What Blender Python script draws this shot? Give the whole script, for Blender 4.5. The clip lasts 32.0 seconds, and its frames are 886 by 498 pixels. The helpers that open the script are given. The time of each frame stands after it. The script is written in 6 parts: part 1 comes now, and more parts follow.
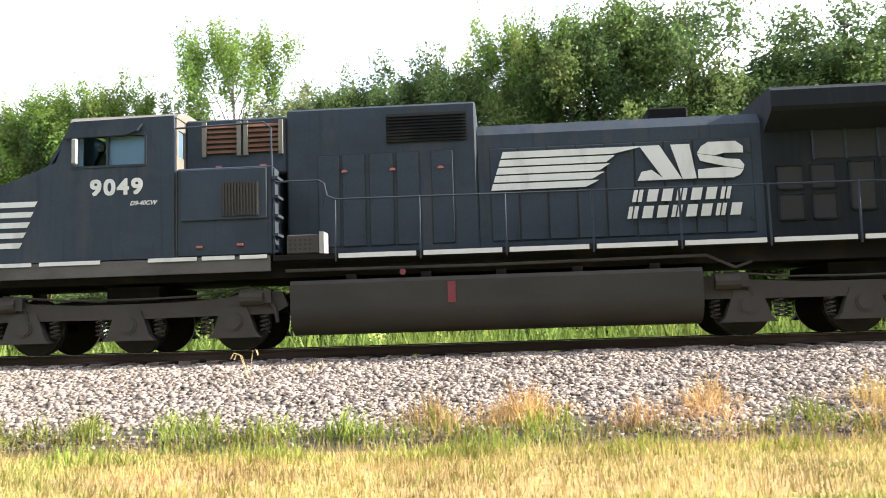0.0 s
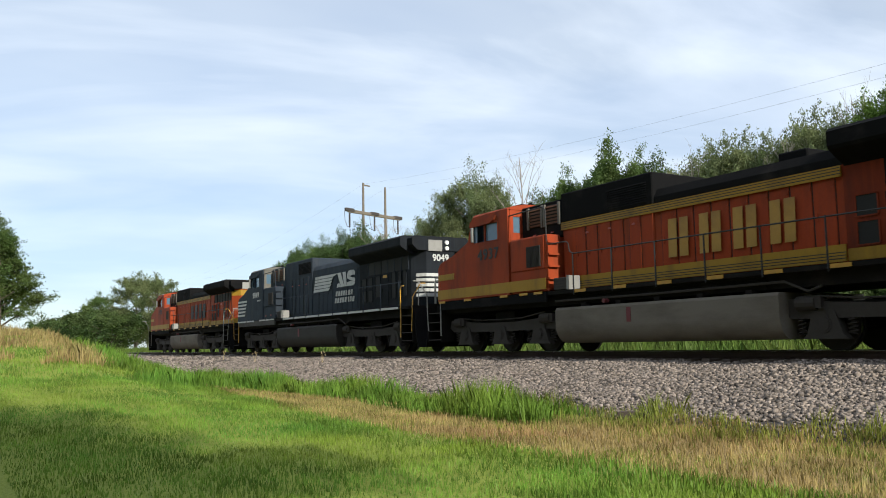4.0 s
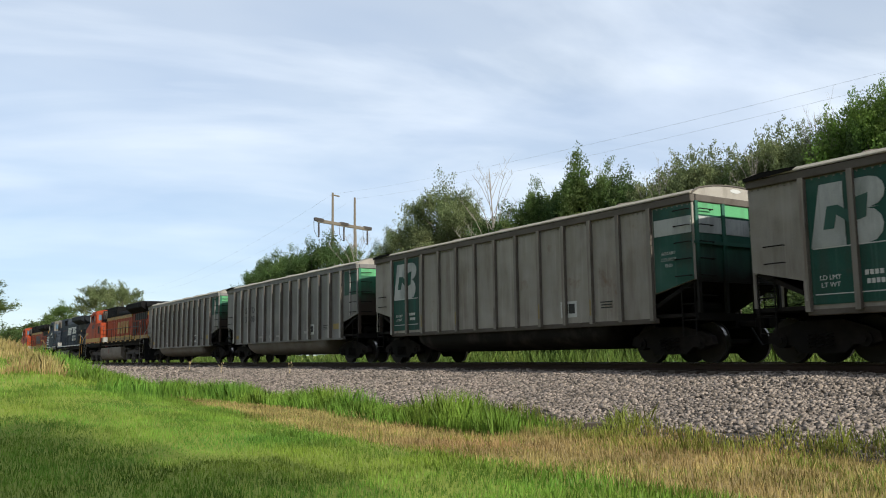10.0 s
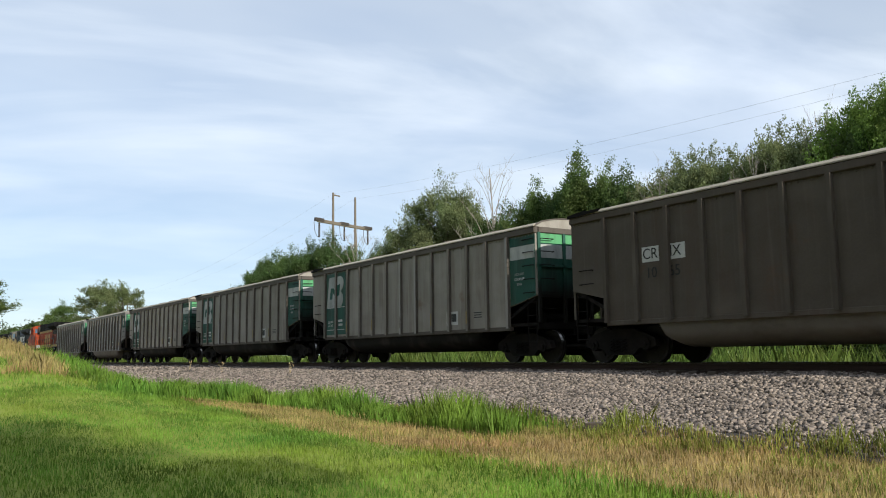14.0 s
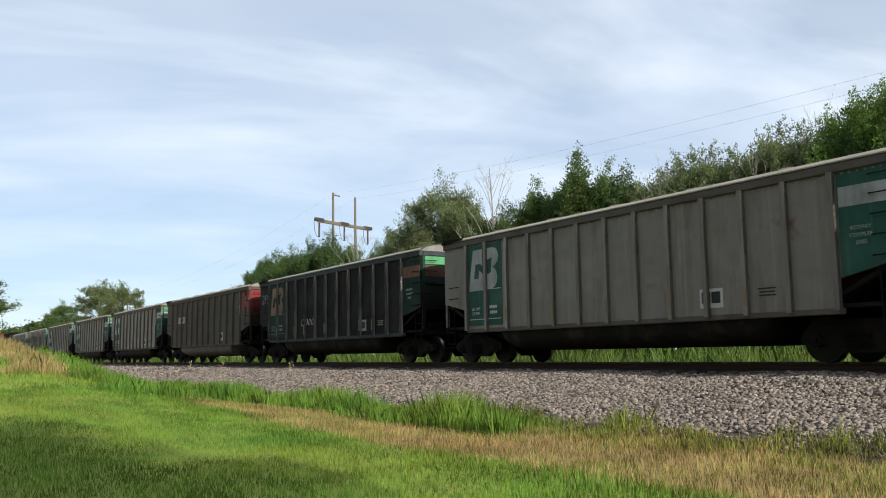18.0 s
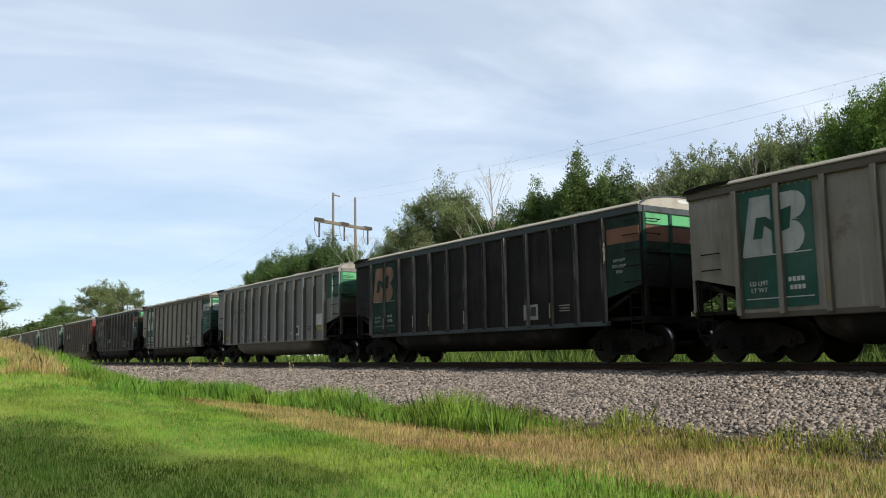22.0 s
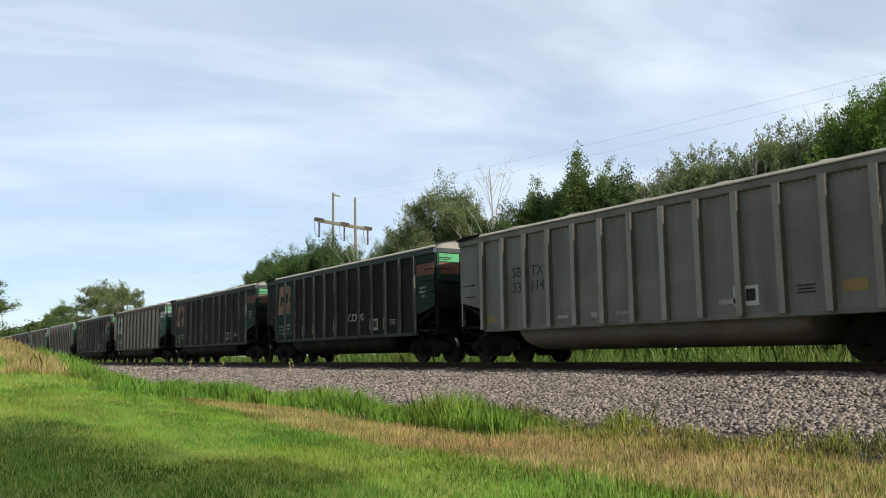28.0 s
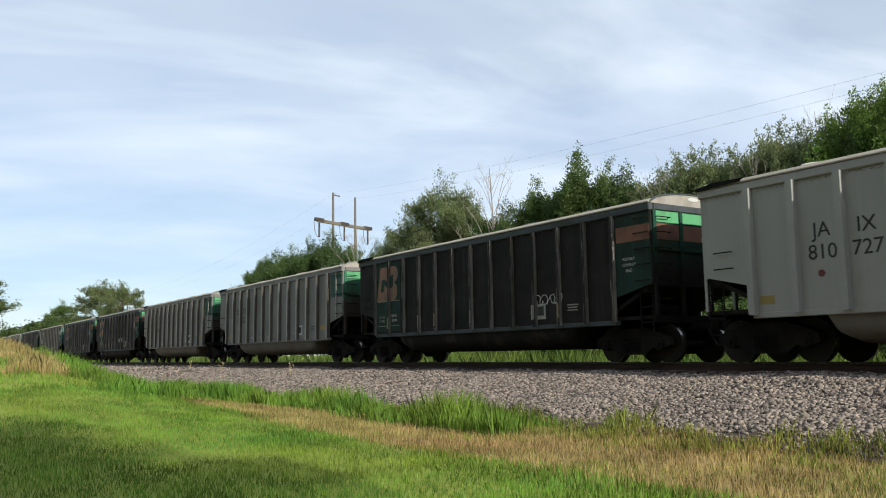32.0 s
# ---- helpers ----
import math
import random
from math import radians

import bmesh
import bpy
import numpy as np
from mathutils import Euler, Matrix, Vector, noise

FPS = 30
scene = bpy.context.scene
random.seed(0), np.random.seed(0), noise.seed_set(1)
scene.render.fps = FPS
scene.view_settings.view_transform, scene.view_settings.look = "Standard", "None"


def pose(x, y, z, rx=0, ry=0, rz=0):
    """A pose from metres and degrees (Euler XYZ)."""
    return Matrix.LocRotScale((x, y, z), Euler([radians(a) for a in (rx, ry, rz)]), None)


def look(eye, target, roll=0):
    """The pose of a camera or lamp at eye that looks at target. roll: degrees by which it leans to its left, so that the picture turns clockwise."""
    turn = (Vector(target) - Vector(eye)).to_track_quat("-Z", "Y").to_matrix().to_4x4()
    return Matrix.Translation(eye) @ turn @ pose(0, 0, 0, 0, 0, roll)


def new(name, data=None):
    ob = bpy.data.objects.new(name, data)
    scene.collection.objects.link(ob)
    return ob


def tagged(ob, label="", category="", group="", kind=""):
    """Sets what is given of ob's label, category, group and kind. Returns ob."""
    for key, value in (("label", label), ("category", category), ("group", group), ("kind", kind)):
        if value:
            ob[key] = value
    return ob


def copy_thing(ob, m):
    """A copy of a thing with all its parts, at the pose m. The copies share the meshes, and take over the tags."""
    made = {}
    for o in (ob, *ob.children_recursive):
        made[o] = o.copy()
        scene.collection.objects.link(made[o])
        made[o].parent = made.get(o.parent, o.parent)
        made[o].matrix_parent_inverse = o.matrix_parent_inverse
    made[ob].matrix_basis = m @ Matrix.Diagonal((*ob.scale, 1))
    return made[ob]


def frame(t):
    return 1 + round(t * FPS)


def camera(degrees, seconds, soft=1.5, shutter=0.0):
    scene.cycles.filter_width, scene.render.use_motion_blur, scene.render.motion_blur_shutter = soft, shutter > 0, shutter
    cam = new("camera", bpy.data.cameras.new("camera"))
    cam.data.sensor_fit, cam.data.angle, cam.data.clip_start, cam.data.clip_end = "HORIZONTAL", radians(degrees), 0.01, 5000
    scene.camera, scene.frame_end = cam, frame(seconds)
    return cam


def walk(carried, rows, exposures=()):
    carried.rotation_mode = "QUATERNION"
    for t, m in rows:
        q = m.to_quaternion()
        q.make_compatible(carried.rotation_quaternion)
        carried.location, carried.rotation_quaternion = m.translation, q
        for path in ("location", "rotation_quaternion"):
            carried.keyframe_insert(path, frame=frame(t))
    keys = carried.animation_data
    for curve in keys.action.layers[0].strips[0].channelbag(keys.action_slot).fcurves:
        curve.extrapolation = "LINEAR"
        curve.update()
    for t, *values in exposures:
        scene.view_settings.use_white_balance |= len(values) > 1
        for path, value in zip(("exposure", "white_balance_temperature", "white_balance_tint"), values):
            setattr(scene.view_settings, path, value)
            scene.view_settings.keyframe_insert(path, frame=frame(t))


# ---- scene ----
cam = camera(55.49, 32.0, soft=1.0, shutter=0.08)

# ---- camera: stands on the lawn and turns to follow the train ----
EYE = (0.0, 0.0, 0.27)          # z = 0 is the top of the rail
TURNS = [  # seconds, yaw, pitch, roll
    (0.0, 3.9, 5.47, 1.78), (0.5, 17.5, 3.94, 1.51), (1.0, 30.2, 3.72, 1.0), (1.5, 40.0, 4.35, 1.25), (2.0, 48.7, 4.32, 1.44),
    (2.5, 54.88, 4.36, 1.5), (3.2, 58.25, 5.4, 1.2), (4.5, 58.85, 6.85, 0.8), (5.0, 58.4, 7.24, 0.8), (5.5, 57.95, 7.61, 0.8),
    (6.0, 57.36, 7.52, 0.8), (6.5, 57.04, 7.44, 0.8), (7.0, 56.85, 7.23, 0.8), (7.5, 56.77, 7.16, 0.8), (12.0, 56.78, 7.15, 0.8),
    (12.5, 56.87, 7.12, 0.8), (13.0, 56.83, 7.22, 0.85), (13.5, 56.8, 7.15, 0.8), (32.0, 56.8, 7.15, 0.8)]
EXPOSURES = [(0.0, 2.05, 6400, 14), (0.7, 2.05, 6400, 14), (1.2, 1.72, 6100, 12), (2.0, 1.08, 5200, -5), (2.5, 0.72, 5700, 7), (4.5, 0.12, 6180, 7), (6.0, 0.09, 6180, 7), (32.0, 0.09, 6180, 7)]
walk(cam, [(t, pose(*EYE, 90 + p, r, y)) for t, y, p, r in TURNS], EXPOSURES)

# ---- world and sun: low sun down the line from behind the train, thin cloud ----
SUN_AZ, SUN_EL = 0.7, 27.0      # degrees from +x towards +y, and up


def make_world():
    w = bpy.data.worlds.new("sky")
    scene.world = w
    w.use_nodes = True
    nt = w.node_tree
    nt.nodes.clear()
    out = nt.nodes.new("ShaderNodeOutputWorld")
    bg = nt.nodes.new("ShaderNodeBackground")
    sky = nt.nodes.new("ShaderNodeTexSky")
    sky.sky_type, sky.sun_disc = "NISHITA", False
    sky.sun_elevation, sky.sun_rotation = radians(SUN_EL), radians(90 - SUN_AZ)
    sky.air_density, sky.dust_density, sky.ozone_density = 1.0, 0.4, 2.2
    tc = nt.nodes.new("ShaderNodeTexCoord")
    sep = nt.nodes.new("ShaderNodeSeparateXYZ")
    nt.links.new(tc.outputs["Generated"], sep.inputs[0])
    lift = nt.nodes.new("ShaderNodeMath")          # the sheets curve down towards the horizon
    lift.operation, lift.inputs[1].default_value = "ADD", 0.16
    nt.links.new(sep.outputs["Z"], lift.inputs[0])
    up = nt.nodes.new("ShaderNodeMath")
    up.operation = "MAXIMUM"
    up.inputs[1].default_value = 0.05
    nt.links.new(lift.outputs[0], up.inputs[0])
    flat = nt.nodes.new("ShaderNodeVectorMath")
    flat.operation = "DIVIDE"
    nt.links.new(tc.outputs["Generated"], flat.inputs[0])
    nt.links.new(up.outputs[0], flat.inputs[1])
    turn = nt.nodes.new("ShaderNodeMapping")       # streaks lie across the line of sight down the track
    turn.inputs["Rotation"].default_value = (0, 0, radians(-78))
    nt.links.new(flat.outputs[0], turn.inputs[0])
    stretch = nt.nodes.new("ShaderNodeMapping")
    stretch.inputs["Scale"].default_value = (0.42, 0.75, 0.3)
    nt.links.new(turn.outputs[0], stretch.inputs[0])
    n = nt.nodes.new("ShaderNodeTexNoise")
    n.inputs["Scale"].default_value, n.inputs["Detail"].default_value = 1.75, 7
    n.inputs["Roughness"].default_value, n.inputs["Distortion"].default_value = 0.5, 0.5
    nt.links.new(stretch.outputs[0], n.inputs["Vector"])
    ramp = nt.nodes.new("ShaderNodeValToRGB")
    ramp.color_ramp.elements[0].position, ramp.color_ramp.elements[1].position = 0.41, 0.60
    nt.links.new(n.outputs["Fac"], ramp.inputs[0])
    amount = nt.nodes.new("ShaderNodeMapRange")    # never quite clear: thin haze between the clouds
    amount.inputs["To Min"].default_value, amount.inputs["To Max"].default_value = 0.50, 0.98
    wisp = nt.nodes.new("ShaderNodeMapping")       # finer combed wisps within the sheets
    wisp.inputs["Scale"].default_value, wisp.inputs["Rotation"].default_value = (0.45, 1.7, 0.3), (0, 0, radians(14))
    nt.links.new(turn.outputs[0], wisp.inputs[0])
    n2 = nt.nodes.new("ShaderNodeTexNoise")
    n2.inputs["Scale"].default_value, n2.inputs["Detail"].default_value, n2.inputs["Distortion"].default_value = 1.7, 6, 0.9
    nt.links.new(wisp.outputs[0], n2.inputs["Vector"])
    comb = nt.nodes.new("ShaderNodeMapRange")
    comb.inputs["From Min"].default_value, comb.inputs["From Max"].default_value = 0.3, 0.7
    comb.inputs["To Min"].default_value, comb.inputs["To Max"].default_value = 0.72, 1.18
    nt.links.new(n2.outputs["Fac"], comb.inputs["Value"])
    sheets = nt.nodes.new("ShaderNodeMath")
    sheets.operation = "MULTIPLY"
    nt.links.new(ramp.outputs["Color"], sheets.inputs[0])
    nt.links.new(comb.outputs[0], sheets.inputs[1])
    low = nt.nodes.new("ShaderNodeMapRange")       # clearer air low down
    low.inputs["From Min"].default_value, low.inputs["From Max"].default_value = 0.10, 0.32
    low.inputs["To Min"].default_value = 0.10
    nt.links.new(sep.outputs["Z"], low.inputs["Value"])
    side = nt.nodes.new("ShaderNodeVectorMath")    # the sheets thicken away from the open end of the line
    side.operation, side.inputs[1].default_value = "DOT_PRODUCT", (0.545, 0.839, 0.0)
    nt.links.new(tc.outputs["Generated"], side.inputs[0])
    cover = nt.nodes.new("ShaderNodeMapRange")
    cover.inputs["From Min"].default_value, cover.inputs["From Max"].default_value = -0.5, 0.15
    cover.inputs["To Min"].default_value = 0.85
    nt.links.new(side.outputs["Value"], cover.inputs["Value"])
    spread = nt.nodes.new("ShaderNodeMath")
    spread.operation = "MULTIPLY"
    nt.links.new(sheets.outputs[0], spread.inputs[0])
    nt.links.new(cover.outputs[0], spread.inputs[1])
    thin = nt.nodes.new("ShaderNodeMath")
    thin.operation = "MULTIPLY"
    nt.links.new(spread.outputs[0], thin.inputs[0])
    nt.links.new(low.outputs[0], thin.inputs[1])
    nt.links.new(thin.outputs[0], amount.inputs["Value"])
    cloud = nt.nodes.new("ShaderNodeMixRGB")
    belly = nt.nodes.new("ShaderNodeTexNoise")     # thicker, greyer parts of the sheets
    belly.inputs["Scale"].default_value, belly.inputs["Detail"].default_value = 2.2, 4
    nt.links.new(stretch.outputs[0], belly.inputs["Vector"])
    grey = nt.nodes.new("ShaderNodeMapRange")
    grey.inputs["From Min"].default_value, grey.inputs["From Max"].default_value = 0.36, 0.62
    nt.links.new(belly.outputs["Fac"], grey.inputs["Value"])
    tone = nt.nodes.new("ShaderNodeMixRGB")
    tone.inputs["Color1"].default_value, tone.inputs["Color2"].default_value = (9.9, 10.15, 10.5, 1), (7.9, 8.45, 9.5, 1)
    nt.links.new(grey.outputs[0], tone.inputs["Fac"])
    nt.links.new(tone.outputs[0], cloud.inputs["Color2"])
    nt.links.new(amount.outputs[0], cloud.inputs["Fac"])
    tint = nt.nodes.new("ShaderNodeMixRGB")        # cool summer haze towards the horizon
    tint.inputs["Color1"].default_value, tint.inputs["Color2"].default_value = (0.60, 0.76, 0.90, 1), (1, 1, 1, 1)
    rise = nt.nodes.new("ShaderNodeMapRange")
    rise.inputs["From Min"].default_value, rise.inputs["From Max"].default_value = 0.0, 0.4
    nt.links.new(sep.outputs["Z"], rise.inputs["Value"])
    nt.links.new(rise.outputs[0], tint.inputs["Fac"])
    cool = nt.nodes.new("ShaderNodeMixRGB")
    cool.blend_type, cool.inputs["Fac"].default_value = "MULTIPLY", 1.0
    nt.links.new(sky.outputs[0], cool.inputs["Color1"])
    nt.links.new(tint.outputs[0], cool.inputs["Color2"])
    nt.links.new(cool.outputs[0], cloud.inputs["Color1"])
    nt.links.new(cloud.outputs[0], bg.inputs["Color"])
    bg.inputs["Strength"].default_value = 0.104
    nt.links.new(bg.outputs[0], out.inputs["Surface"])


make_world()
sun = new("sun", bpy.data.lights.new("sun", "SUN"))
sun.data.energy, sun.data.angle, sun.data.color = 5.0, radians(0.6), (1.0, 0.92, 0.78)
a, e = radians(SUN_AZ), radians(SUN_EL)
sun.matrix_basis = look((0, 0, 30), (-math.cos(a) * math.cos(e), -math.sin(a) * math.cos(e), 30 - math.sin(e)))

# ---- materials ----


def surf(name, col, rough=0.6, metal=0.0, var=0.15, scale=1.5, fine=40.0, bump=0.15, dirt=None, amount=0.4, streak=(1, 1, 1), spec=0.5, rand=0.0, island=0.0, stain=None, rust=0.0, dent=0.0, soot=None):
    """A worn surface: colour that varies at two sizes, dirt in patches or streaks, fine relief."""
    m = bpy.data.materials.new(name)
    m.use_nodes = True
    nt = m.node_tree
    N, L = nt.nodes.new, nt.links.new
    b = nt.nodes["Principled BSDF"]
    b.inputs["Roughness"].default_value, b.inputs["Metallic"].default_value = rough, metal
    b.inputs["Specular IOR Level"].default_value = spec
    tc = N("ShaderNodeTexCoord")
    where = tc.outputs["Object"]
    if rand:       # every piece takes its own stretch of the pattern
        own, far, shift = N("ShaderNodeObjectInfo"), N("ShaderNodeMath"), N("ShaderNodeVectorMath")
        far.operation, far.inputs[1].default_value = "MULTIPLY", 61.0
        shift.operation = "ADD"
        L(own.outputs["Random"], far.inputs[0])
        L(tc.outputs["Object"], shift.inputs[0])
        L(far.outputs[0], shift.inputs[1])
        where = shift.outputs[0]
    n1, n2 = N("ShaderNodeTexNoise"), N("ShaderNodeTexNoise")
    n1.inputs["Scale"].default_value, n1.inputs["Detail"].default_value = scale, 5
    n2.inputs["Scale"].default_value, n2.inputs["Detail"].default_value = fine, 3
    L(where, n1.inputs["Vector"])
    L(where, n2.inputs["Vector"])
    mix = N("ShaderNodeMixRGB")
    mix.inputs["Color1"].default_value = (*[max(c * (1 - 1.6 * var), 0) for c in col], 1)
    mix.inputs["Color2"].default_value = (*[min(c * (1 + 1.6 * var), 1) for c in col], 1)
    add = N("ShaderNodeMath")
    add.operation = "MULTIPLY_ADD"
    add.inputs[1].default_value = 0.5
    L(n2.outputs["Fac"], add.inputs[0])
    half = N("ShaderNodeMath")
    half.operation = "MULTIPLY"
    half.inputs[1].default_value = 0.5
    L(n1.outputs["Fac"], half.inputs[0])
    L(half.outputs[0], add.inputs[2])
    L(add.outputs[0], mix.inputs["Fac"])
    last = mix.outputs[0]
    if dirt:
        mp = N("ShaderNodeMapping")
        mp.inputs["Scale"].default_value = streak
        L(where, mp.inputs[0])
        n3 = N("ShaderNodeTexNoise")
        n3.inputs["Scale"].default_value, n3.inputs["Detail"].default_value, n3.inputs["Roughness"].default_value = 1.0, 6, 0.62
        L(mp.outputs[0], n3.inputs["Vector"])
        r = N("ShaderNodeMapRange")
        r.inputs["From Min"].default_value, r.inputs["From Max"].default_value = 0.62 - 0.3 * amount, 0.80 - 0.1 * amount
        r.inputs["To Max"].default_value = min(amount * 1.5, 0.95)
        L(n3.outputs["Fac"], r.inputs["Value"])
        dm = N("ShaderNodeMixRGB")
        dm.inputs["Color2"].default_value = (*dirt, 1)
        L(r.outputs[0], dm.inputs["Fac"])
        L(last, dm.inputs["Color1"])
        last = dm.outputs[0]
    if stain:
        # broad faded or sooty blotches with soft edges, and thin runs of wash-down below them
        for scale3, lo, hi, amt in (((0.45, 0.45, 0.8), 0.50, 0.72, 0.55), ((11.0, 11.0, 0.35), 0.56, 0.74, 0.5)):
            mp2, n4, r4, m4 = N("ShaderNodeMapping"), N("ShaderNodeTexNoise"), N("ShaderNodeMapRange"), N("ShaderNodeMixRGB")
            mp2.inputs["Scale"].default_value, mp2.inputs["Location"].default_value = scale3, (3.1, 7.7, 1.3)
            n4.inputs["Scale"].default_value, n4.inputs["Detail"].default_value = 1.0, 5
            r4.inputs["From Min"].default_value, r4.inputs["From Max"].default_value, r4.inputs["To Max"].default_value = lo, hi, amt
            m4.inputs["Color2"].default_value = (*stain, 1)
            L(where, mp2.inputs[0])
            L(mp2.outputs[0], n4.inputs["Vector"])
            L(n4.outputs["Fac"], r4.inputs["Value"])
            L(r4.outputs[0], m4.inputs["Fac"])
            L(last, m4.inputs["Color1"])
            last = m4.outputs[0]
    if rust:
        # scattered rust blooms
        n6, r6, m6 = N("ShaderNodeTexNoise"), N("ShaderNodeMapRange"), N("ShaderNodeMixRGB")
        n6.inputs["Scale"].default_value, n6.inputs["Detail"].default_value, n6.inputs["Roughness"].default_value = 0.9, 6, 0.65
        r6.inputs["From Min"].default_value, r6.inputs["From Max"].default_value, r6.inputs["To Max"].default_value = 0.62, 0.80, rust * 1.5
        m6.inputs["Color2"].default_value = (0.13, 0.062, 0.032, 1)
        L(where, n6.inputs["Vector"])
        L(n6.outputs["Fac"], r6.inputs["Value"])
        L(r6.outputs[0], m6.inputs["Fac"])
        L(last, m6.inputs["Color1"])
        last = m6.outputs[0]
    if soot:
        # coal dust that settles on the lower part, with a ragged upper edge
        lo, hi, black = soot
        sep, n8, w8, r8, m8 = N("ShaderNodeSeparateXYZ"), N("ShaderNodeTexNoise"), N("ShaderNodeMath"), N("ShaderNodeMapRange"), N("ShaderNodeMixRGB")
        n8.inputs["Scale"].default_value, n8.inputs["Detail"].default_value = 1.3, 5
        w8.operation, w8.inputs[1].default_value = "MULTIPLY_ADD", 0.9
        r8.inputs["From Min"].default_value, r8.inputs["From Max"].default_value = hi + 0.45, lo + 0.45
        m8.inputs["Color2"].default_value = (*black, 1)
        L(tc.outputs["Object"], sep.inputs[0])
        L(tc.outputs["Object"], n8.inputs["Vector"])
        L(n8.outputs["Fac"], w8.inputs[0])
        L(sep.outputs["Z"], w8.inputs[2])
        L(w8.outputs[0], r8.inputs["Value"])
        L(r8.outputs[0], m8.inputs["Fac"])
        L(last, m8.inputs["Color1"])
        last = m8.outputs[0]
    if rand or island:
        src = N("ShaderNodeObjectInfo") if rand else N("ShaderNodeNewGeometry")
        hsv = N("ShaderNodeHueSaturation")
        r = N("ShaderNodeMapRange")
        k = rand or island
        r.inputs["To Min"].default_value, r.inputs["To Max"].default_value = 1 - k, 1 + k
        L(src.outputs["Random" if rand else "Random Per Island"], r.inputs["Value"])
        L(r.outputs[0], hsv.inputs["Value"])
        L(last, hsv.inputs["Color"])
        last = hsv.outputs[0]
    L(last, b.inputs["Base Color"])
    if bump:
        bp = N("ShaderNodeBump")
        bp.inputs["Strength"].default_value, bp.inputs["Distance"].default_value = bump, 0.01
        L(n2.outputs["Fac"], bp.inputs["Height"])
        L(bp.outputs[0], b.inputs["Normal"])
        if dent:       # buckled sheet
            n7, b7 = N("ShaderNodeTexNoise"), N("ShaderNodeBump")
            n7.inputs["Scale"].default_value, n7.inputs["Detail"].default_value = 1.6, 1
            b7.inputs["Strength"].default_value, b7.inputs["Distance"].default_value = dent, 0.16
            L(where, n7.inputs["Vector"])
            L(n7.outputs["Fac"], b7.inputs["Height"])
            L(b7.outputs[0], bp.inputs["Normal"])
    return m


SOOT = (0.02, 0.018, 0.016)
M = {}
M["alu"] = surf("weathered_aluminium", (0.182, 0.177, 0.170), 0.65, 0.05, 0.14, 0.8, 30, 0.08, (0.095, 0.082, 0.072), 0.47, (1.6, 1.6, 0.22), spec=0.12, rand=0.10, stain=(0.26, 0.248, 0.232), dent=0.35)
M["alu_bright"] = surf("pale_aluminium", (0.30, 0.295, 0.28), 0.6, 0.05, 0.08, 0.8, 30, 0.08, (0.22, 0.19, 0.16), 0.34, (1.6, 1.6, 0.25), spec=0.15, stain=(0.36, 0.35, 0.33))
M["rib"] = surf("rib_aluminium", (0.30, 0.287, 0.27), 0.6, 0.05, 0.12, 1.2, 30, 0.08, (0.16, 0.135, 0.115), 0.40, (5, 5, 0.9), spec=0.12, rand=0.16)
M["tan"] = surf("dusty_grey_steel", (0.246, 0.228, 0.204), 0.72, 0.0, 0.14, 0.9, 30, 0.1, (0.12, 0.088, 0.066), 0.48, (2.2, 2.2, 0.35), spec=0.1, rand=0.12, stain=(0.34, 0.315, 0.285), rust=0.7, dent=0.5)
M["tan_rib"] = surf("dusty_grey_rib", (0.215, 0.196, 0.174), 0.72, 0.0, 0.14, 0.9, 30, 0.1, (0.085, 0.058, 0.044), 0.45, (6, 6, 0.6), spec=0.1, rand=0.16, rust=0.4)
M["brown"] = surf("sooty_brown_steel", (0.092, 0.079, 0.066), 0.75, 0.0, 0.16, 0.9, 30, 0.1, (0.085, 0.056, 0.043), 0.42, (1.6, 1.6, 0.3), spec=0.08, stain=(0.125, 0.11, 0.092), rust=0.4, dent=0.4, rand=0.1)
M["black"] = surf("black_car_paint", (0.0135, 0.0118, 0.0120), 0.68, 0.0, 0.3, 0.9, 30, 0.1, (0.045, 0.036, 0.033), 0.34, (2.4, 2.4, 0.25), spec=0.08, rand=0.2, stain=(0.03, 0.026, 0.026), dent=0.4)
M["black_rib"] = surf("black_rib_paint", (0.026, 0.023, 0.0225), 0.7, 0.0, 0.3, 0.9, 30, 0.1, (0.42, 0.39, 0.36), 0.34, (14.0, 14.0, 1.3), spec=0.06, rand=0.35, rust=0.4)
M["green"] = surf("faded_green_paint", (0.024, 0.080, 0.062), 0.62, 0.0, 0.26, 1.2, 30, 0.08, (0.045, 0.045, 0.040), 0.5, (1.8, 1.8, 0.5), spec=0.12, rand=0.12, stain=(0.075, 0.135, 0.115), rust=0.3)
M["green_dirty"] = surf("sooty_green_paint", (0.018, 0.042, 0.034), 0.7, 0.0, 0.25, 1.2, 30, 0.08, (0.018, 0.016, 0.014), 0.55, (1.8, 1.8, 0.5), spec=0.08, stain=(0.045, 0.06, 0.048))
M["end_green"] = surf("sooty_green_end", (0.022, 0.078, 0.058), 0.62, 0.0, 0.22, 1.2, 30, 0.08, (0.032, 0.030, 0.026), 0.45, (1.8, 1.8, 0.5), spec=0.12, stain=(0.05, 0.12, 0.09), soot=(1.9, 2.75, (0.012, 0.011, 0.010)))
M["end_red"] = surf("sooty_red_end", (0.22, 0.034, 0.036), 0.65, 0.0, 0.18, 1.2, 30, 0.08, (0.05, 0.03, 0.026), 0.4, (1.8, 1.8, 0.5), spec=0.12, soot=(2.3, 3.05, (0.026, 0.018, 0.016)))
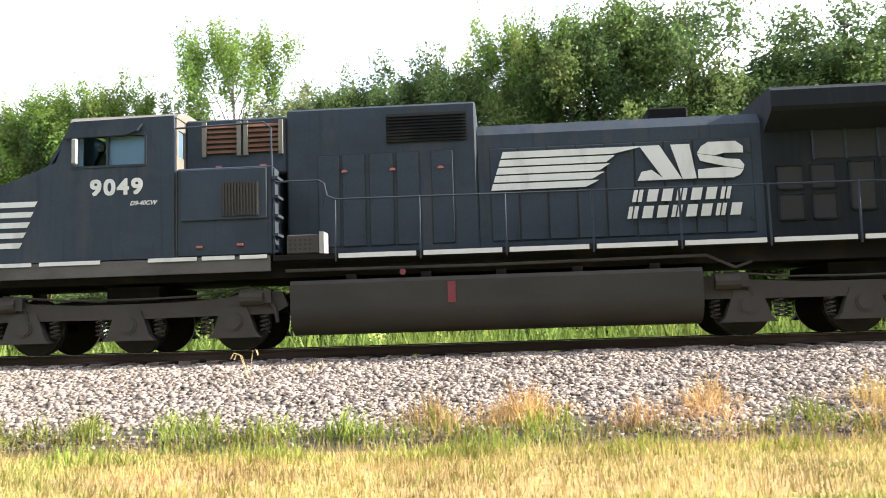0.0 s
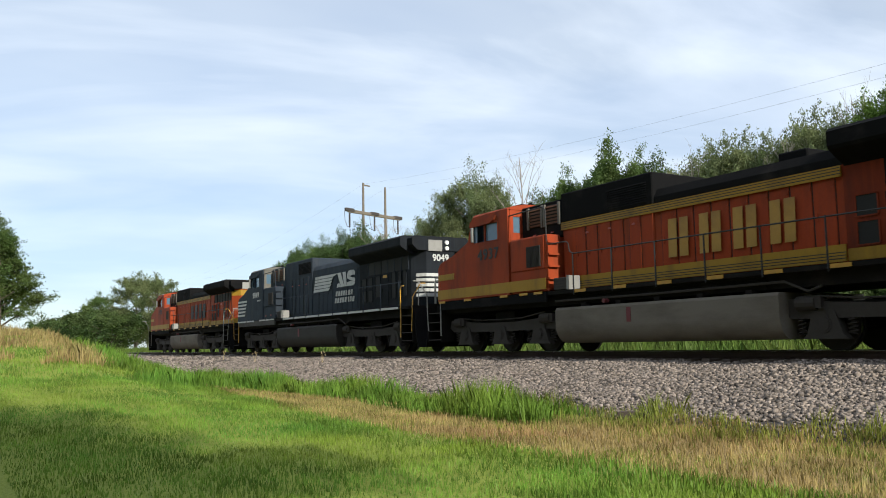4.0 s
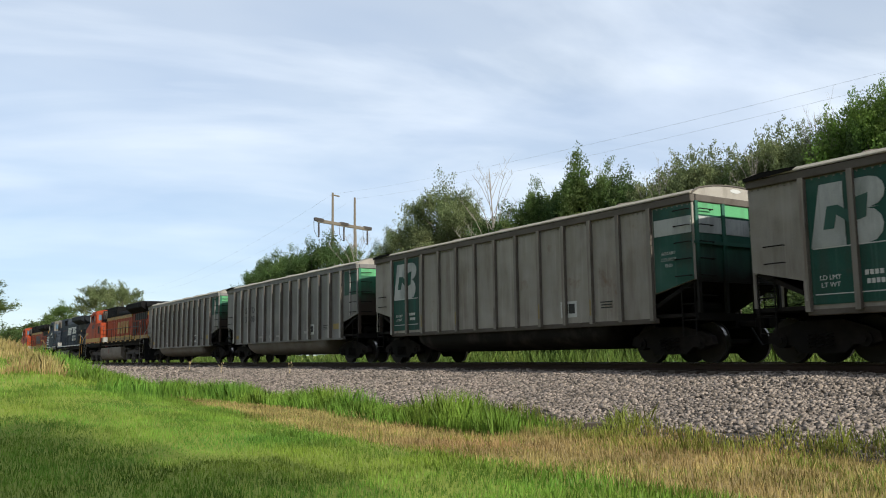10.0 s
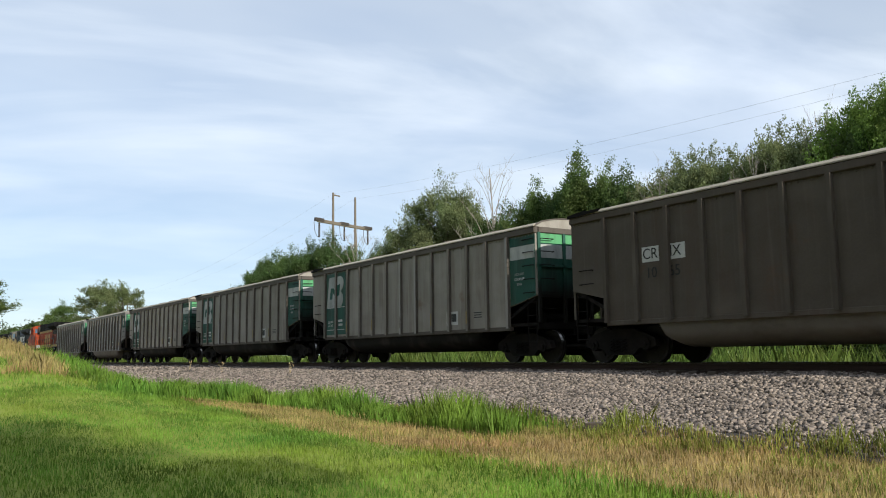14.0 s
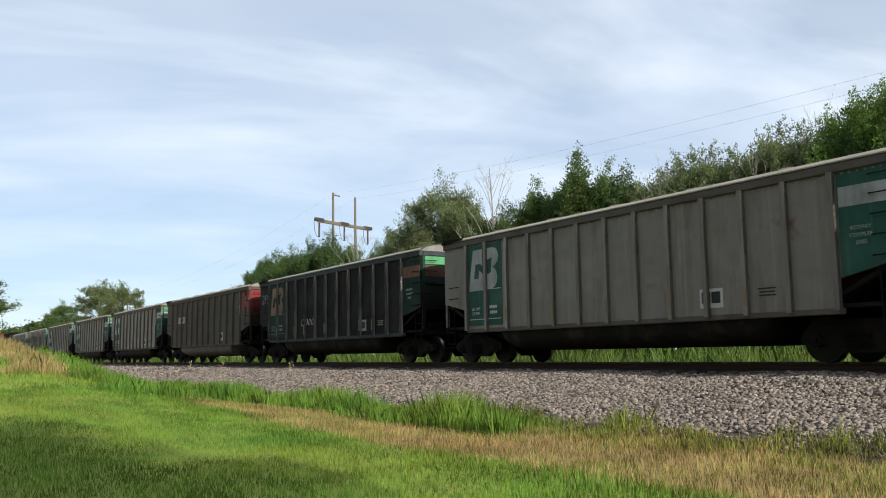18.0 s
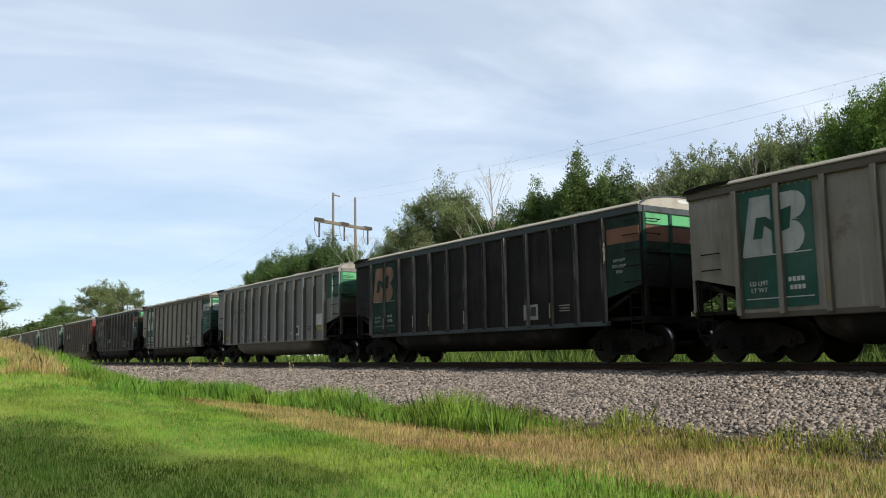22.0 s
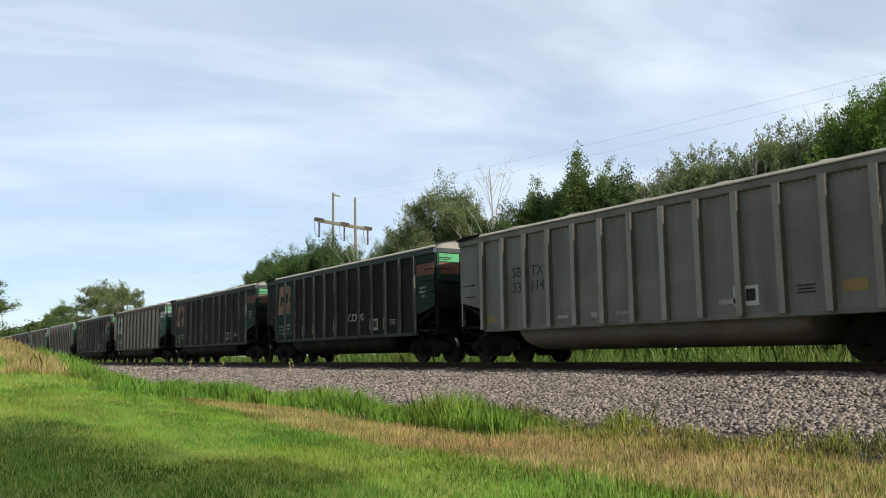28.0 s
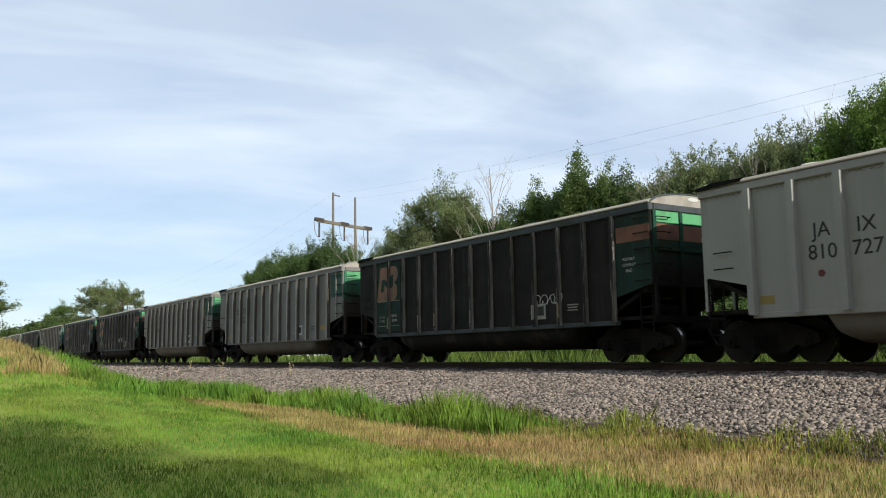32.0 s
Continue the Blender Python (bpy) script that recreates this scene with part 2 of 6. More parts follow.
M["rust_band"] = surf("rusty_brown_band", (0.17, 0.088, 0.062), 0.75, 0.0, 0.25, 2, 40, 0.1, (0.05, 0.035, 0.03), 0.5, (1.4, 1.4, 1.0), spec=0.1, rand=0.15)
M["end_black"] = surf("sooty_dark_green_end", (0.018, 0.056, 0.040), 0.7, 0.0, 0.25, 1.2, 30, 0.08, (0.05, 0.03, 0.02), 0.5, (1.8, 1.8, 0.5), spec=0.08, soot=(2.2, 3.1, (0.014, 0.012, 0.011)))
M["end_silver"] = surf("dusty_green_end", (0.030, 0.135, 0.075), 0.65, 0.0, 0.2, 1.2, 30, 0.08, (0.07, 0.06, 0.05), 0.45, (1.8, 1.8, 0.5), spec=0.1, stain=(0.06, 0.15, 0.10), soot=(2.35, 3.0, (0.045, 0.034, 0.028)))
# darker than the sheets: chord shade and rib shadow lines sit in the colour
M["chord_brown"] = surf("shaded_grimy_brown", (0.105, 0.092, 0.08), 0.72, 0.0, 0.2, 0.9, 30, 0.1, (0.05, 0.038, 0.03), 0.45, (1.2, 3, 3), spec=0.1, rand=0.12)
M["chord_blue"] = surf("faded_blue_grey_chord", (0.062, 0.072, 0.078), 0.7, 0.0, 0.25, 0.9, 30, 0.1, (0.03, 0.027, 0.025), 0.5, (0.8, 3, 3), spec=0.1, rand=0.15)
# pale rear rib side: sunlit edge and worn paint in one colour
M["lit_worn_edge"] = surf("lit_worn_pale_edge", (0.17, 0.155, 0.14), 0.7, 0.0, 0.3, 2, 40, 0.1, (0.012, 0.011, 0.011), 0.62, (10, 10, 1.1), spec=0.08, rand=0.3)
# the end's green made pale: sunlight on its top is in the colour
M["sunlit_green"] = surf("sunlit_green_paint", (0.105, 0.32, 0.150), 0.62, 0.0, 0.18, 1.2, 30, 0.08, (0.07, 0.075, 0.06), 0.34, (2.4, 2.4, 0.6), spec=0.12)
M["red"] = surf("faded_red_paint", (0.24, 0.048, 0.04), 0.65, 0.0, 0.15, 1.2, 30, 0.08, SOOT, 0.35, spec=0.15)
M["white"] = surf("chalky_white_paint", (0.50, 0.50, 0.485), 0.6, 0.0, 0.1, 2, 40, 0.05, (0.20, 0.18, 0.16), 0.34, (2, 2, 0.7), spec=0.2)
M["cover"] = surf("dusty_tan_lid", (0.30, 0.275, 0.24), 0.75, 0.0, 0.14, 0.9, 30, 0.1, (0.12, 0.10, 0.08), 0.45, (0.6, 2, 1), rand=0.12)
# paler than the lid: the sunlit rim is in the colour
M["lid_edge"] = surf("sunlit_cream_lid_edge", (0.34, 0.305, 0.245), 0.7, 0.0, 0.14, 0.9, 30, 0.1, (0.20, 0.175, 0.14), 0.45, (0.8, 2, 1), rand=0.12)
M["under"] = surf("grimy_underframe", (0.0105, 0.0095, 0.0088), 0.85, 0.0, 0.25, 2, 40, 0.25, (0.04, 0.03, 0.026), 0.36, spec=0.08)
M["tub"] = surf("dusty_tub", (0.1445, 0.1275, 0.1105), 0.7, 0.0, 0.15, 1.0, 30, 0.1, (0.07, 0.055, 0.045), 0.5, (0.8, 1, 1.5), spec=0.15)
M["dark_tub"] = surf("sooty_tub", (0.011, 0.01, 0.009), 0.75, 0.0, 0.2, 1.0, 30, 0.1, (0.10, 0.08, 0.07), 0.3, spec=0.1)
M["wheel"] = surf("wheel_steel", (0.025, 0.021, 0.018), 0.6, 0.5, 0.2, 4, 60, 0.1, spec=0.15)
M["tread"] = surf("polished_tread", (0.30, 0.29, 0.28), 0.3, 1.0, 0.1, 4, 60, 0.05)
M["ink"] = surf("black_lettering", (0.012, 0.012, 0.013), 0.6, 0.0, 0.1, 6, 40, 0.0)
M["rail"] = surf("rail_steel", (0.051, 0.033, 0.0252), 0.7, 0.4, 0.2, 3, 50, 0.2, (0.03, 0.022, 0.02), 0.4, spec=0.15)
M["railhead"] = surf("polished_railhead", (0.40, 0.39, 0.38), 0.28, 1.0, 0.08, 3, 50, 0.03)
M["tie"] = surf("creosoted_tie", (0.075, 0.058, 0.045), 0.9, 0.0, 0.25, 3, 30, 0.5, rand=0.25)
M["ns"] = surf("black_loco_paint", (0.034, 0.043, 0.056), 0.6, 0.0, 0.22, 0.9, 30, 0.05, (0.080, 0.073, 0.066), 0.30, (1.6, 1.6, 0.4), spec=0.05, stain=(0.021, 0.025, 0.031), dent=0.25)
# darker body colour for the rear of the black locomotive
M["ns_rear"] = surf("darker_black_loco_paint", (0.0145, 0.0165, 0.0195), 0.65, 0.0, 0.25, 0.9, 30, 0.05, (0.030, 0.027, 0.025), 0.35, (1.6, 1.6, 0.4), spec=0.05, stain=(0.022, 0.026, 0.032), dent=0.2)
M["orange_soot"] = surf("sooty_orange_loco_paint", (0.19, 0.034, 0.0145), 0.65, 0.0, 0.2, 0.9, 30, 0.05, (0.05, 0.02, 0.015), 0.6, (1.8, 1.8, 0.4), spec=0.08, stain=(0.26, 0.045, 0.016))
M["orange"] = surf("orange_loco_paint", (0.295, 0.048, 0.0165), 0.6, 0.0, 0.16, 0.9, 30, 0.05, (0.085, 0.030, 0.02), 0.55, (1.8, 1.8, 0.4), spec=0.1, stain=(0.24, 0.05, 0.014))
M["yellow"] = surf("yellow_loco_paint", (0.33, 0.19, 0.02), 0.55, 0.0, 0.14, 1.5, 30, 0.05, (0.09, 0.055, 0.022), 0.42, (1.8, 1.8, 0.4), spec=0.2)
M["locoroof"] = surf("sooty_black_roof", (0.009, 0.009, 0.0095), 0.8, 0.0, 0.25, 1.0, 30, 0.1, (0.05, 0.042, 0.038), 0.28, spec=0.04)
M["tank"] = surf("dusty_fuel_tank", (0.038, 0.0345, 0.031), 0.65, 0.0, 0.18, 0.8, 30, 0.08, (0.022, 0.02, 0.018), 0.45, (0.5, 1, 1.5), spec=0.12)
M["tank_pale"] = surf("pale_dusty_fuel_tank", (0.165, 0.148, 0.126), 0.75, 0.0, 0.15, 0.8, 30, 0.08, (0.07, 0.058, 0.047), 0.45, (0.5, 1, 1.5), spec=0.06)
M["truck"] = surf("grey_brown_truck", (0.050, 0.045, 0.041), 0.8, 0.0, 0.22, 2, 40, 0.2, (0.026, 0.022, 0.02), 0.4, spec=0.1)
M["skirt"] = surf("dusty_dark_skirt", (0.085, 0.08, 0.074), 0.75, 0.0, 0.2, 1.0, 30, 0.1, (0.04, 0.037, 0.034), 0.5, (0.8, 1, 2), spec=0.1)
M["chalk_blue"] = surf("thin_blue_spray_paint", (0.11, 0.135, 0.15), 0.7, 0.0, 0.25, 4, 40, 0.0, (0.03, 0.03, 0.03), 0.5)
M["hole"] = surf("dark_opening", (0.008, 0.008, 0.008), 0.8, 0.0, 0.1, 4, 40, 0.0)
M["grille"] = surf("rusty_grille", (0.104, 0.052, 0.0336), 0.75, 0.0, 0.25, 2, 40, 0.2, spec=0.1)
M["steel"] = surf("bare_grey_steel", (0.25, 0.245, 0.23), 0.55, 0.2, 0.12, 3, 40, 0.05, (0.12, 0.10, 0.08), 0.38)
M["amber"] = surf("safety_yellow", (0.48, 0.26, 0.025), 0.55, 0.0, 0.1, 3, 40, 0.0, (0.15, 0.08, 0.03), 0.35)
M["dull_yellow"] = surf("faded_yellow", (0.26, 0.19, 0.06), 0.7, 0.0, 0.1, 3, 40, 0.0, (0.15, 0.13, 0.1), 0.4)
M["straw"] = surf("dry_straw", (0.50, 0.38, 0.20), 0.9, 0.0, 0.15, 5, 60, 0.0)
M["redtag"] = surf("red_tag", (0.33, 0.085, 0.07), 0.6, 0.0, 0.15, 3, 40, 0.0, (0.2, 0.12, 0.1), 0.4)
M["gauge"] = surf("dark_red_paint", (0.13, 0.016, 0.022), 0.6, 0.0, 0.2, 3, 40, 0.0, (0.06, 0.03, 0.03), 0.4)
M["old_gold"] = surf("faded_gold_paint", (0.36, 0.20, 0.03), 0.6, 0.0, 0.15, 3, 40, 0.0, (0.12, 0.05, 0.02), 0.45)
M["cab_grey"] = surf("pale_grey_beige", (0.14, 0.132, 0.115), 0.6, 0.0, 0.15, 3, 40, 0.05, (0.07, 0.06, 0.05), 0.4, spec=0.15)
M["lamp"] = surf("lamp_lens", (0.85, 0.85, 0.82), 0.15, 0.0, 0.03, 3, 40, 0.0)
M["old_logo"] = surf("rusty_faded_paint", (0.21, 0.105, 0.06), 0.7, 0.0, 0.3, 2, 40, 0.0, (0.028, 0.05, 0.04), 0.62, (1.3, 1.3, 0.9), stain=(0.03, 0.04, 0.034))
M["emblem_white"] = surf("chalky_emblem_paint", (0.40, 0.41, 0.40), 0.65, 0.0, 0.15, 2, 40, 0.05, (0.10, 0.125, 0.115), 0.5, (2, 2, 0.7), spec=0.15, rand=0.12, stain=(0.24, 0.26, 0.25))
M["wood"] = surf("grey_pole_wood", (0.145, 0.118, 0.095), 0.9, 0.0, 0.2, 2, 40, 0.3, (0.08, 0.062, 0.048), 0.3, (4, 4, 0.3))
M["insulator"] = surf("dark_weathered_steel", (0.045, 0.036, 0.034), 0.7, 0.1, 0.2, 3, 40, 0.1)
M["wire"] = surf("wire", (0.26, 0.27, 0.29), 0.6, 0.2, 0.1, 3, 40, 0.0)
M["bark"] = surf("grey_bark", (0.115, 0.095, 0.075), 0.95, 0.0, 0.3, 4, 30, 0.5)
M["deadwood"] = surf("bleached_wood", (0.27, 0.24, 0.205), 0.9, 0.0, 0.15, 4, 30, 0.3)


def glass_mat(name, col):
    m = bpy.data.materials.new(name)
    m.use_nodes = True
    b = m.node_tree.nodes["Principled BSDF"]
    b.inputs["Base Color"].default_value = (*col, 1)
    b.inputs["Roughness"].default_value = 0.05
    b.inputs["Transmission Weight"].default_value = 0.45
    b.inputs["IOR"].default_value = 1.45
    return m


M["glass"] = glass_mat("cab_glass", (0.16, 0.26, 0.36))


def leaf_mat(name, col, shine=0.45):
    """Leaves: colour that differs from leaf to leaf, light passing through."""
    m = bpy.data.materials.new(name)
    m.use_nodes = True
    nt = m.node_tree
    N, L = nt.nodes.new, nt.links.new
    nt.nodes.clear()
    out = N("ShaderNodeOutputMaterial")
    geo, hsv, n = N("ShaderNodeNewGeometry"), N("ShaderNodeHueSaturation"), N("ShaderNodeTexNoise")
    tc = N("ShaderNodeTexCoord")
    n.inputs["Scale"].default_value, n.inputs["Detail"].default_value = 0.35, 3
    L(tc.outputs["Object"], n.inputs["Vector"])
    r, h = N("ShaderNodeMapRange"), N("ShaderNodeMapRange")
    r.inputs["To Min"].default_value, r.inputs["To Max"].default_value = 0.78, 1.22
    h.inputs["From Min"].default_value, h.inputs["From Max"].default_value = 0.3, 0.7
    h.inputs["To Min"].default_value, h.inputs["To Max"].default_value = 0.475, 0.525
    L(geo.outputs["Random Per Island"], r.inputs["Value"])
    L(n.outputs["Fac"], h.inputs["Value"])
    n5, k5, m5 = N("ShaderNodeTexNoise"), N("ShaderNodeMapRange"), N("ShaderNodeMath")
    n5.inputs["Scale"].default_value, n5.inputs["Detail"].default_value = 0.9, 2
    k5.inputs["From Min"].default_value, k5.inputs["From Max"].default_value = 0.35, 0.65
    k5.inputs["To Min"].default_value, k5.inputs["To Max"].default_value = 0.72, 1.28
    m5.operation = "MULTIPLY"
    L(tc.outputs["Object"], n5.inputs["Vector"])
    L(n5.outputs["Fac"], k5.inputs["Value"])
    L(r.outputs[0], m5.inputs[0])
    L(k5.outputs[0], m5.inputs[1])
    L(m5.outputs[0], hsv.inputs["Value"])
    L(h.outputs[0], hsv.inputs["Hue"])
    hsv.inputs["Color"].default_value = (*col, 1)
    d, t, g, mx, mg = N("ShaderNodeBsdfDiffuse"), N("ShaderNodeBsdfTranslucent"), N("ShaderNodeBsdfGlossy"), N("ShaderNodeMixShader"), N("ShaderNodeMixShader")
    g.inputs["Roughness"].default_value = 0.5
    g.inputs["Color"].default_value = (0.6, 0.65, 0.55, 1)
    mx.inputs[0].default_value, mg.inputs[0].default_value = shine, 0.02
    for x in (d, t):
        L(hsv.outputs[0], x.inputs["Color"])
    L(d.outputs[0], mx.inputs[1])
    L(t.outputs[0], mx.inputs[2])
    L(mx.outputs[0], mg.inputs[1])
    L(g.outputs[0], mg.inputs[2])
    L(mg.outputs[0], out.inputs["Surface"])
    return m


M["leaf"] = leaf_mat("leaf_green", (0.104, 0.150, 0.042))
M["leaf_dark"] = leaf_mat("leaf_dark_green", (0.074, 0.114, 0.036))
M["leaf_pale"] = leaf_mat("leaf_silver_green", (0.160, 0.186, 0.080))
M["leaf_yellow"] = leaf_mat("leaf_yellow_green", (0.13, 0.20, 0.04))
M["grass_tall"] = leaf_mat("tall_grass", (0.16, 0.265, 0.038), 0.4)
M["weed_leaf"] = leaf_mat("coarse_weeds", (0.125, 0.185, 0.038), 0.4)
M["grass_lawn"] = leaf_mat("lawn_grass", (0.172, 0.268, 0.040), 0.4)
M["grass_dry"] = leaf_mat("dry_grass", (0.35, 0.272, 0.110), 0.35)
M["grass_straw"] = leaf_mat("orange_straw", (0.42, 0.28, 0.12), 0.35)
M["grass_mid"] = leaf_mat("half_dry_grass", (0.20, 0.235, 0.045), 0.35)


def ground_mat():
    """Soil and turf: lawn, a scorched strip along the ballast, greener verge, by noise and by distance from the track."""
    m = bpy.data.materials.new("turf")
    m.use_nodes = True
    nt = m.node_tree
    N, L = nt.nodes.new, nt.links.new
    b = nt.nodes["Principled BSDF"]
    b.inputs["Roughness"].default_value, b.inputs["Specular IOR Level"].default_value = 0.95, 0.1
    tc, sep = N("ShaderNodeTexCoord"), N("ShaderNodeSeparateXYZ")
    L(tc.outputs["Object"], sep.inputs[0])
    n1, n2 = N("ShaderNodeTexNoise"), N("ShaderNodeTexNoise")
    n1.inputs["Scale"].default_value, n1.inputs["Detail"].default_value = 0.55, 6
    n2.inputs["Scale"].default_value, n2.inputs["Detail"].default_value = 22, 4
    for n in (n1, n2):
        L(tc.outputs["Object"], n.inputs["Vector"])
    wob = N("ShaderNodeMath")
    wob.operation = "MULTIPLY_ADD"
    wob.inputs[1].default_value, wob.inputs[2].default_value = 1.8, -0.9
    L(n1.outputs["Fac"], wob.inputs[0])
    y = N("ShaderNodeMath")
    y.operation = "ADD"
    L(sep.outputs["Y"], y.inputs[0])
    L(wob.outputs[0], y.inputs[1])
    strip = N("ShaderNodeMapRange")
    strip.inputs["From Min"].default_value, strip.inputs["From Max"].default_value = 6.5, 7.5
    L(y.outputs[0], strip.inputs["Value"])
    far = N("ShaderNodeMapRange")
    far.inputs["From Min"].default_value, far.inputs["From Max"].default_value = 17.0, 19.0
    L(y.outputs[0], far.inputs["Value"])
    lawn, dry = N("ShaderNodeMixRGB"), N("ShaderNodeMixRGB")
    lawn.inputs["Color1"].default_value, lawn.inputs["Color2"].default_value = (0.135, 0.18, 0.03, 1), (0.28, 0.325, 0.06, 1)
    dry.inputs["Color1"].default_value, dry.inputs["Color2"].default_value = (0.23, 0.165, 0.08, 1), (0.40, 0.29, 0.13, 1)
    for x in (lawn, dry):
        L(n2.outputs["Fac"], x.inputs["Fac"])
    m1, m2 = N("ShaderNodeMixRGB"), N("ShaderNodeMixRGB")
    L(strip.outputs[0], m1.inputs["Fac"])
    L(lawn.outputs[0], m1.inputs["Color1"])
    L(dry.outputs[0], m1.inputs["Color2"])
    L(far.outputs[0], m2.inputs["Fac"])
    L(m1.outputs[0], m2.inputs["Color1"])
    L(lawn.outputs[0], m2.inputs["Color2"])
    L(m2.outputs[0], b.inputs["Base Color"])
    bp = N("ShaderNodeBump")
    bp.inputs["Strength"].default_value, bp.inputs["Distance"].default_value = 0.6, 0.05
    L(n2.outputs["Fac"], bp.inputs["Height"])
    L(bp.outputs[0], b.inputs["Normal"])
    return m


M["turf"] = ground_mat()
M["stone"] = surf("ballast_stone", (0.205, 0.168, 0.142), 0.85, 0.0, 0.15, 6, 60, 0.3, island=0.75)
M["stone_one"] = surf("ballast_stone_single", (0.205, 0.168, 0.142), 0.85, 0.0, 0.15, 6, 60, 0.3, rand=0.75)
# bed much darker than its stones: shade in their gaps is in the colour
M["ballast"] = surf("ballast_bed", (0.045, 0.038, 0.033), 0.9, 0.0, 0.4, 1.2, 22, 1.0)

# ---- shaping helpers ----
MESH = {}


def box(bm, x0, x1, y0, y1, z0, z1):
    """A box with its six faces turned outwards."""
    v = [bm.verts.new(p) for p in ((x0, y0, z0), (x1, y0, z0), (x1, y1, z0), (x0, y1, z0), (x0, y0, z1), (x1, y0, z1), (x1, y1, z1), (x0, y1, z1))]
    for f in ((3, 2, 1, 0), (4, 5, 6, 7), (0, 1, 5, 4), (1, 2, 6, 5), (2, 3, 7, 6), (3, 0, 4, 7)):
        bm.faces.new([v[i] for i in f])


def soften(bm, width=0.02):
    bmesh.ops.bevel(bm, geom=bm.edges[:], offset=width, segments=1, affect="EDGES", clamp_overlap=True)


def prism(bm, outline, lo, hi, axis="y"):
    """The outline (pairs in the plane across the axis) drawn out from lo to hi."""
    def at(p, k):
        return (p[0], k, p[1]) if axis == "y" else ((k, p[0], p[1]) if axis == "x" else (p[0], p[1], k))
    a = [bm.verts.new(at(p, lo)) for p in outline]
    b = [bm.verts.new(at(p, hi)) for p in outline]
    n = len(outline)
    bm.faces.new(a[::-1])
    bm.faces.new(b)
    for i in range(n):
        bm.faces.new((a[i], a[(i + 1) % n], b[(i + 1) % n], b[i]))
    bmesh.ops.recalc_face_normals(bm, faces=bm.faces[:])


def tube(bm, points, r, sides=6):
    """A round bar along the points."""
    pts = [Vector(p) for p in points]
    rings = []
    for i, p in enumerate(pts):
        d = (pts[min(i + 1, len(pts) - 1)] - pts[max(i - 1, 0)]).normalized()
        u = d.orthogonal().normalized()
        if rings:
            u = (last_u - d * last_u.dot(d)).normalized()
        last_u = u
        w = d.cross(u)
        k = r[i] if isinstance(r, (list, tuple)) else r
        rings.append([bm.verts.new(p + k * (math.cos(2 * math.pi * s / sides) * u + math.sin(2 * math.pi * s / sides) * w)) for s in range(sides)])
    for a, b in zip(rings, rings[1:]):
        for s in range(sides):
            bm.faces.new((a[s], a[(s + 1) % sides], b[(s + 1) % sides], b[s]))
    bm.faces.new(rings[0][::-1])
    bm.faces.new(rings[-1])


def disc(bm, x, z, r, y0, y1, sides=20):
    """A round plate or drum whose axis lies along y."""
    prism(bm, [(x + r * math.cos(2 * math.pi * i / sides), z + r * math.sin(2 * math.pi * i / sides)) for i in range(sides)], y0, y1)


def part(name, key, make, material, parent, label="", at=None):
    """One mesh under a thing or a part; alike pieces share their mesh."""
    k = (key, material.name)
    if k not in MESH:
        bm = bmesh.new()
        make(bm)
        me = bpy.data.meshes.new(key)
        bm.to_mesh(me)
        bm.free()
        me.materials.append(material)
        MESH[k] = me
    ob = new(name, MESH[k])
    ob.parent = parent
    if at is not None:
        ob.matrix_basis = at
    if label:
        tagged(ob, label)
    return ob


def lettering(text, size, x, y, z, material, parent, slant=0.0, bold=0.0, gap=1.0, name="lettering", wide=1.0):
    """Characters painted on the side that faces -y, centred on (x, z)."""
    c = bpy.data.curves.new("letters", "FONT")
    c.body, c.size, c.align_x, c.align_y = text, size, "CENTER", "CENTER"
    c.extrude, c.shear, c.offset, c.space_character = 0.003, slant, 0.0, gap
    t = bpy.data.objects.new("letters", c)
    scene.collection.objects.link(t)
    me = bpy.data.meshes.new_from_object(t.evaluated_get(bpy.context.evaluated_depsgraph_get()))
    bpy.data.objects.remove(t)
    if bold:       # thick strokes: the outline drawn five times, a little apart
        v = np.array([tuple(p.co) for p in me.vertices])
        faces = [tuple(p.vertices) for p in me.polygons]
        shifts = [(0, 0, 0)] + [(bold * a, bold * b, 0.0005 * (k + 1)) for k, (a, b) in enumerate(((-1, -1), (1, -1), (-1, 1), (1, 1)))]
        me = bpy.data.meshes.new("letters")
        me.from_pydata([tuple(p) for d in shifts for p in v + np.array(d)], [], [tuple(i + k * len(v) for i in f) for k in range(5) for f in faces])
    me.materials.clear()
    me.materials.append(material)
    ob = new(name, me)
    ob.parent = parent
    ob.matrix_basis = Matrix.Translation((x, y, z)) @ Matrix.Rotation(radians(90), 4, "X") @ Matrix.Diagonal((wide, 1, 1, 1))
    return ob

# ---- ground, ballast and track (the track runs along x) ----
TRACK_Y = 16.42


def smooth(a):
    a = min(max(a, 0.0), 1.0)
    return a * a * (3 - 2 * a)


def ground_z(x, y):
    rise = 2.3 * smooth((-x - 10) / 35) * smooth((9.6 - y) / 6.6)
    z = -1.2 + rise + 0.05 * noise.noise((x * 0.15, y * 0.3, 0)) + 0.015 * noise.noise((x * 0.9, y * 0.9, 4))
    if y > 60:
        z += (y - 60) * 0.004
    return z


def grid(name, xs, ys, height, material):
    verts = [(x, y, height(x, y)) for x in xs for y in ys]
    n = len(ys)
    faces = [(i * n + j, (i + 1) * n + j, (i + 1) * n + j + 1, i * n + j + 1) for i in range(len(xs) - 1) for j in range(n - 1)]
    me = bpy.data.meshes.new(name)
    me.from_pydata(verts, [], faces)
    me.materials.append(material)
    for p in me.polygons:
        p.use_smooth = True
    return new(name, me)


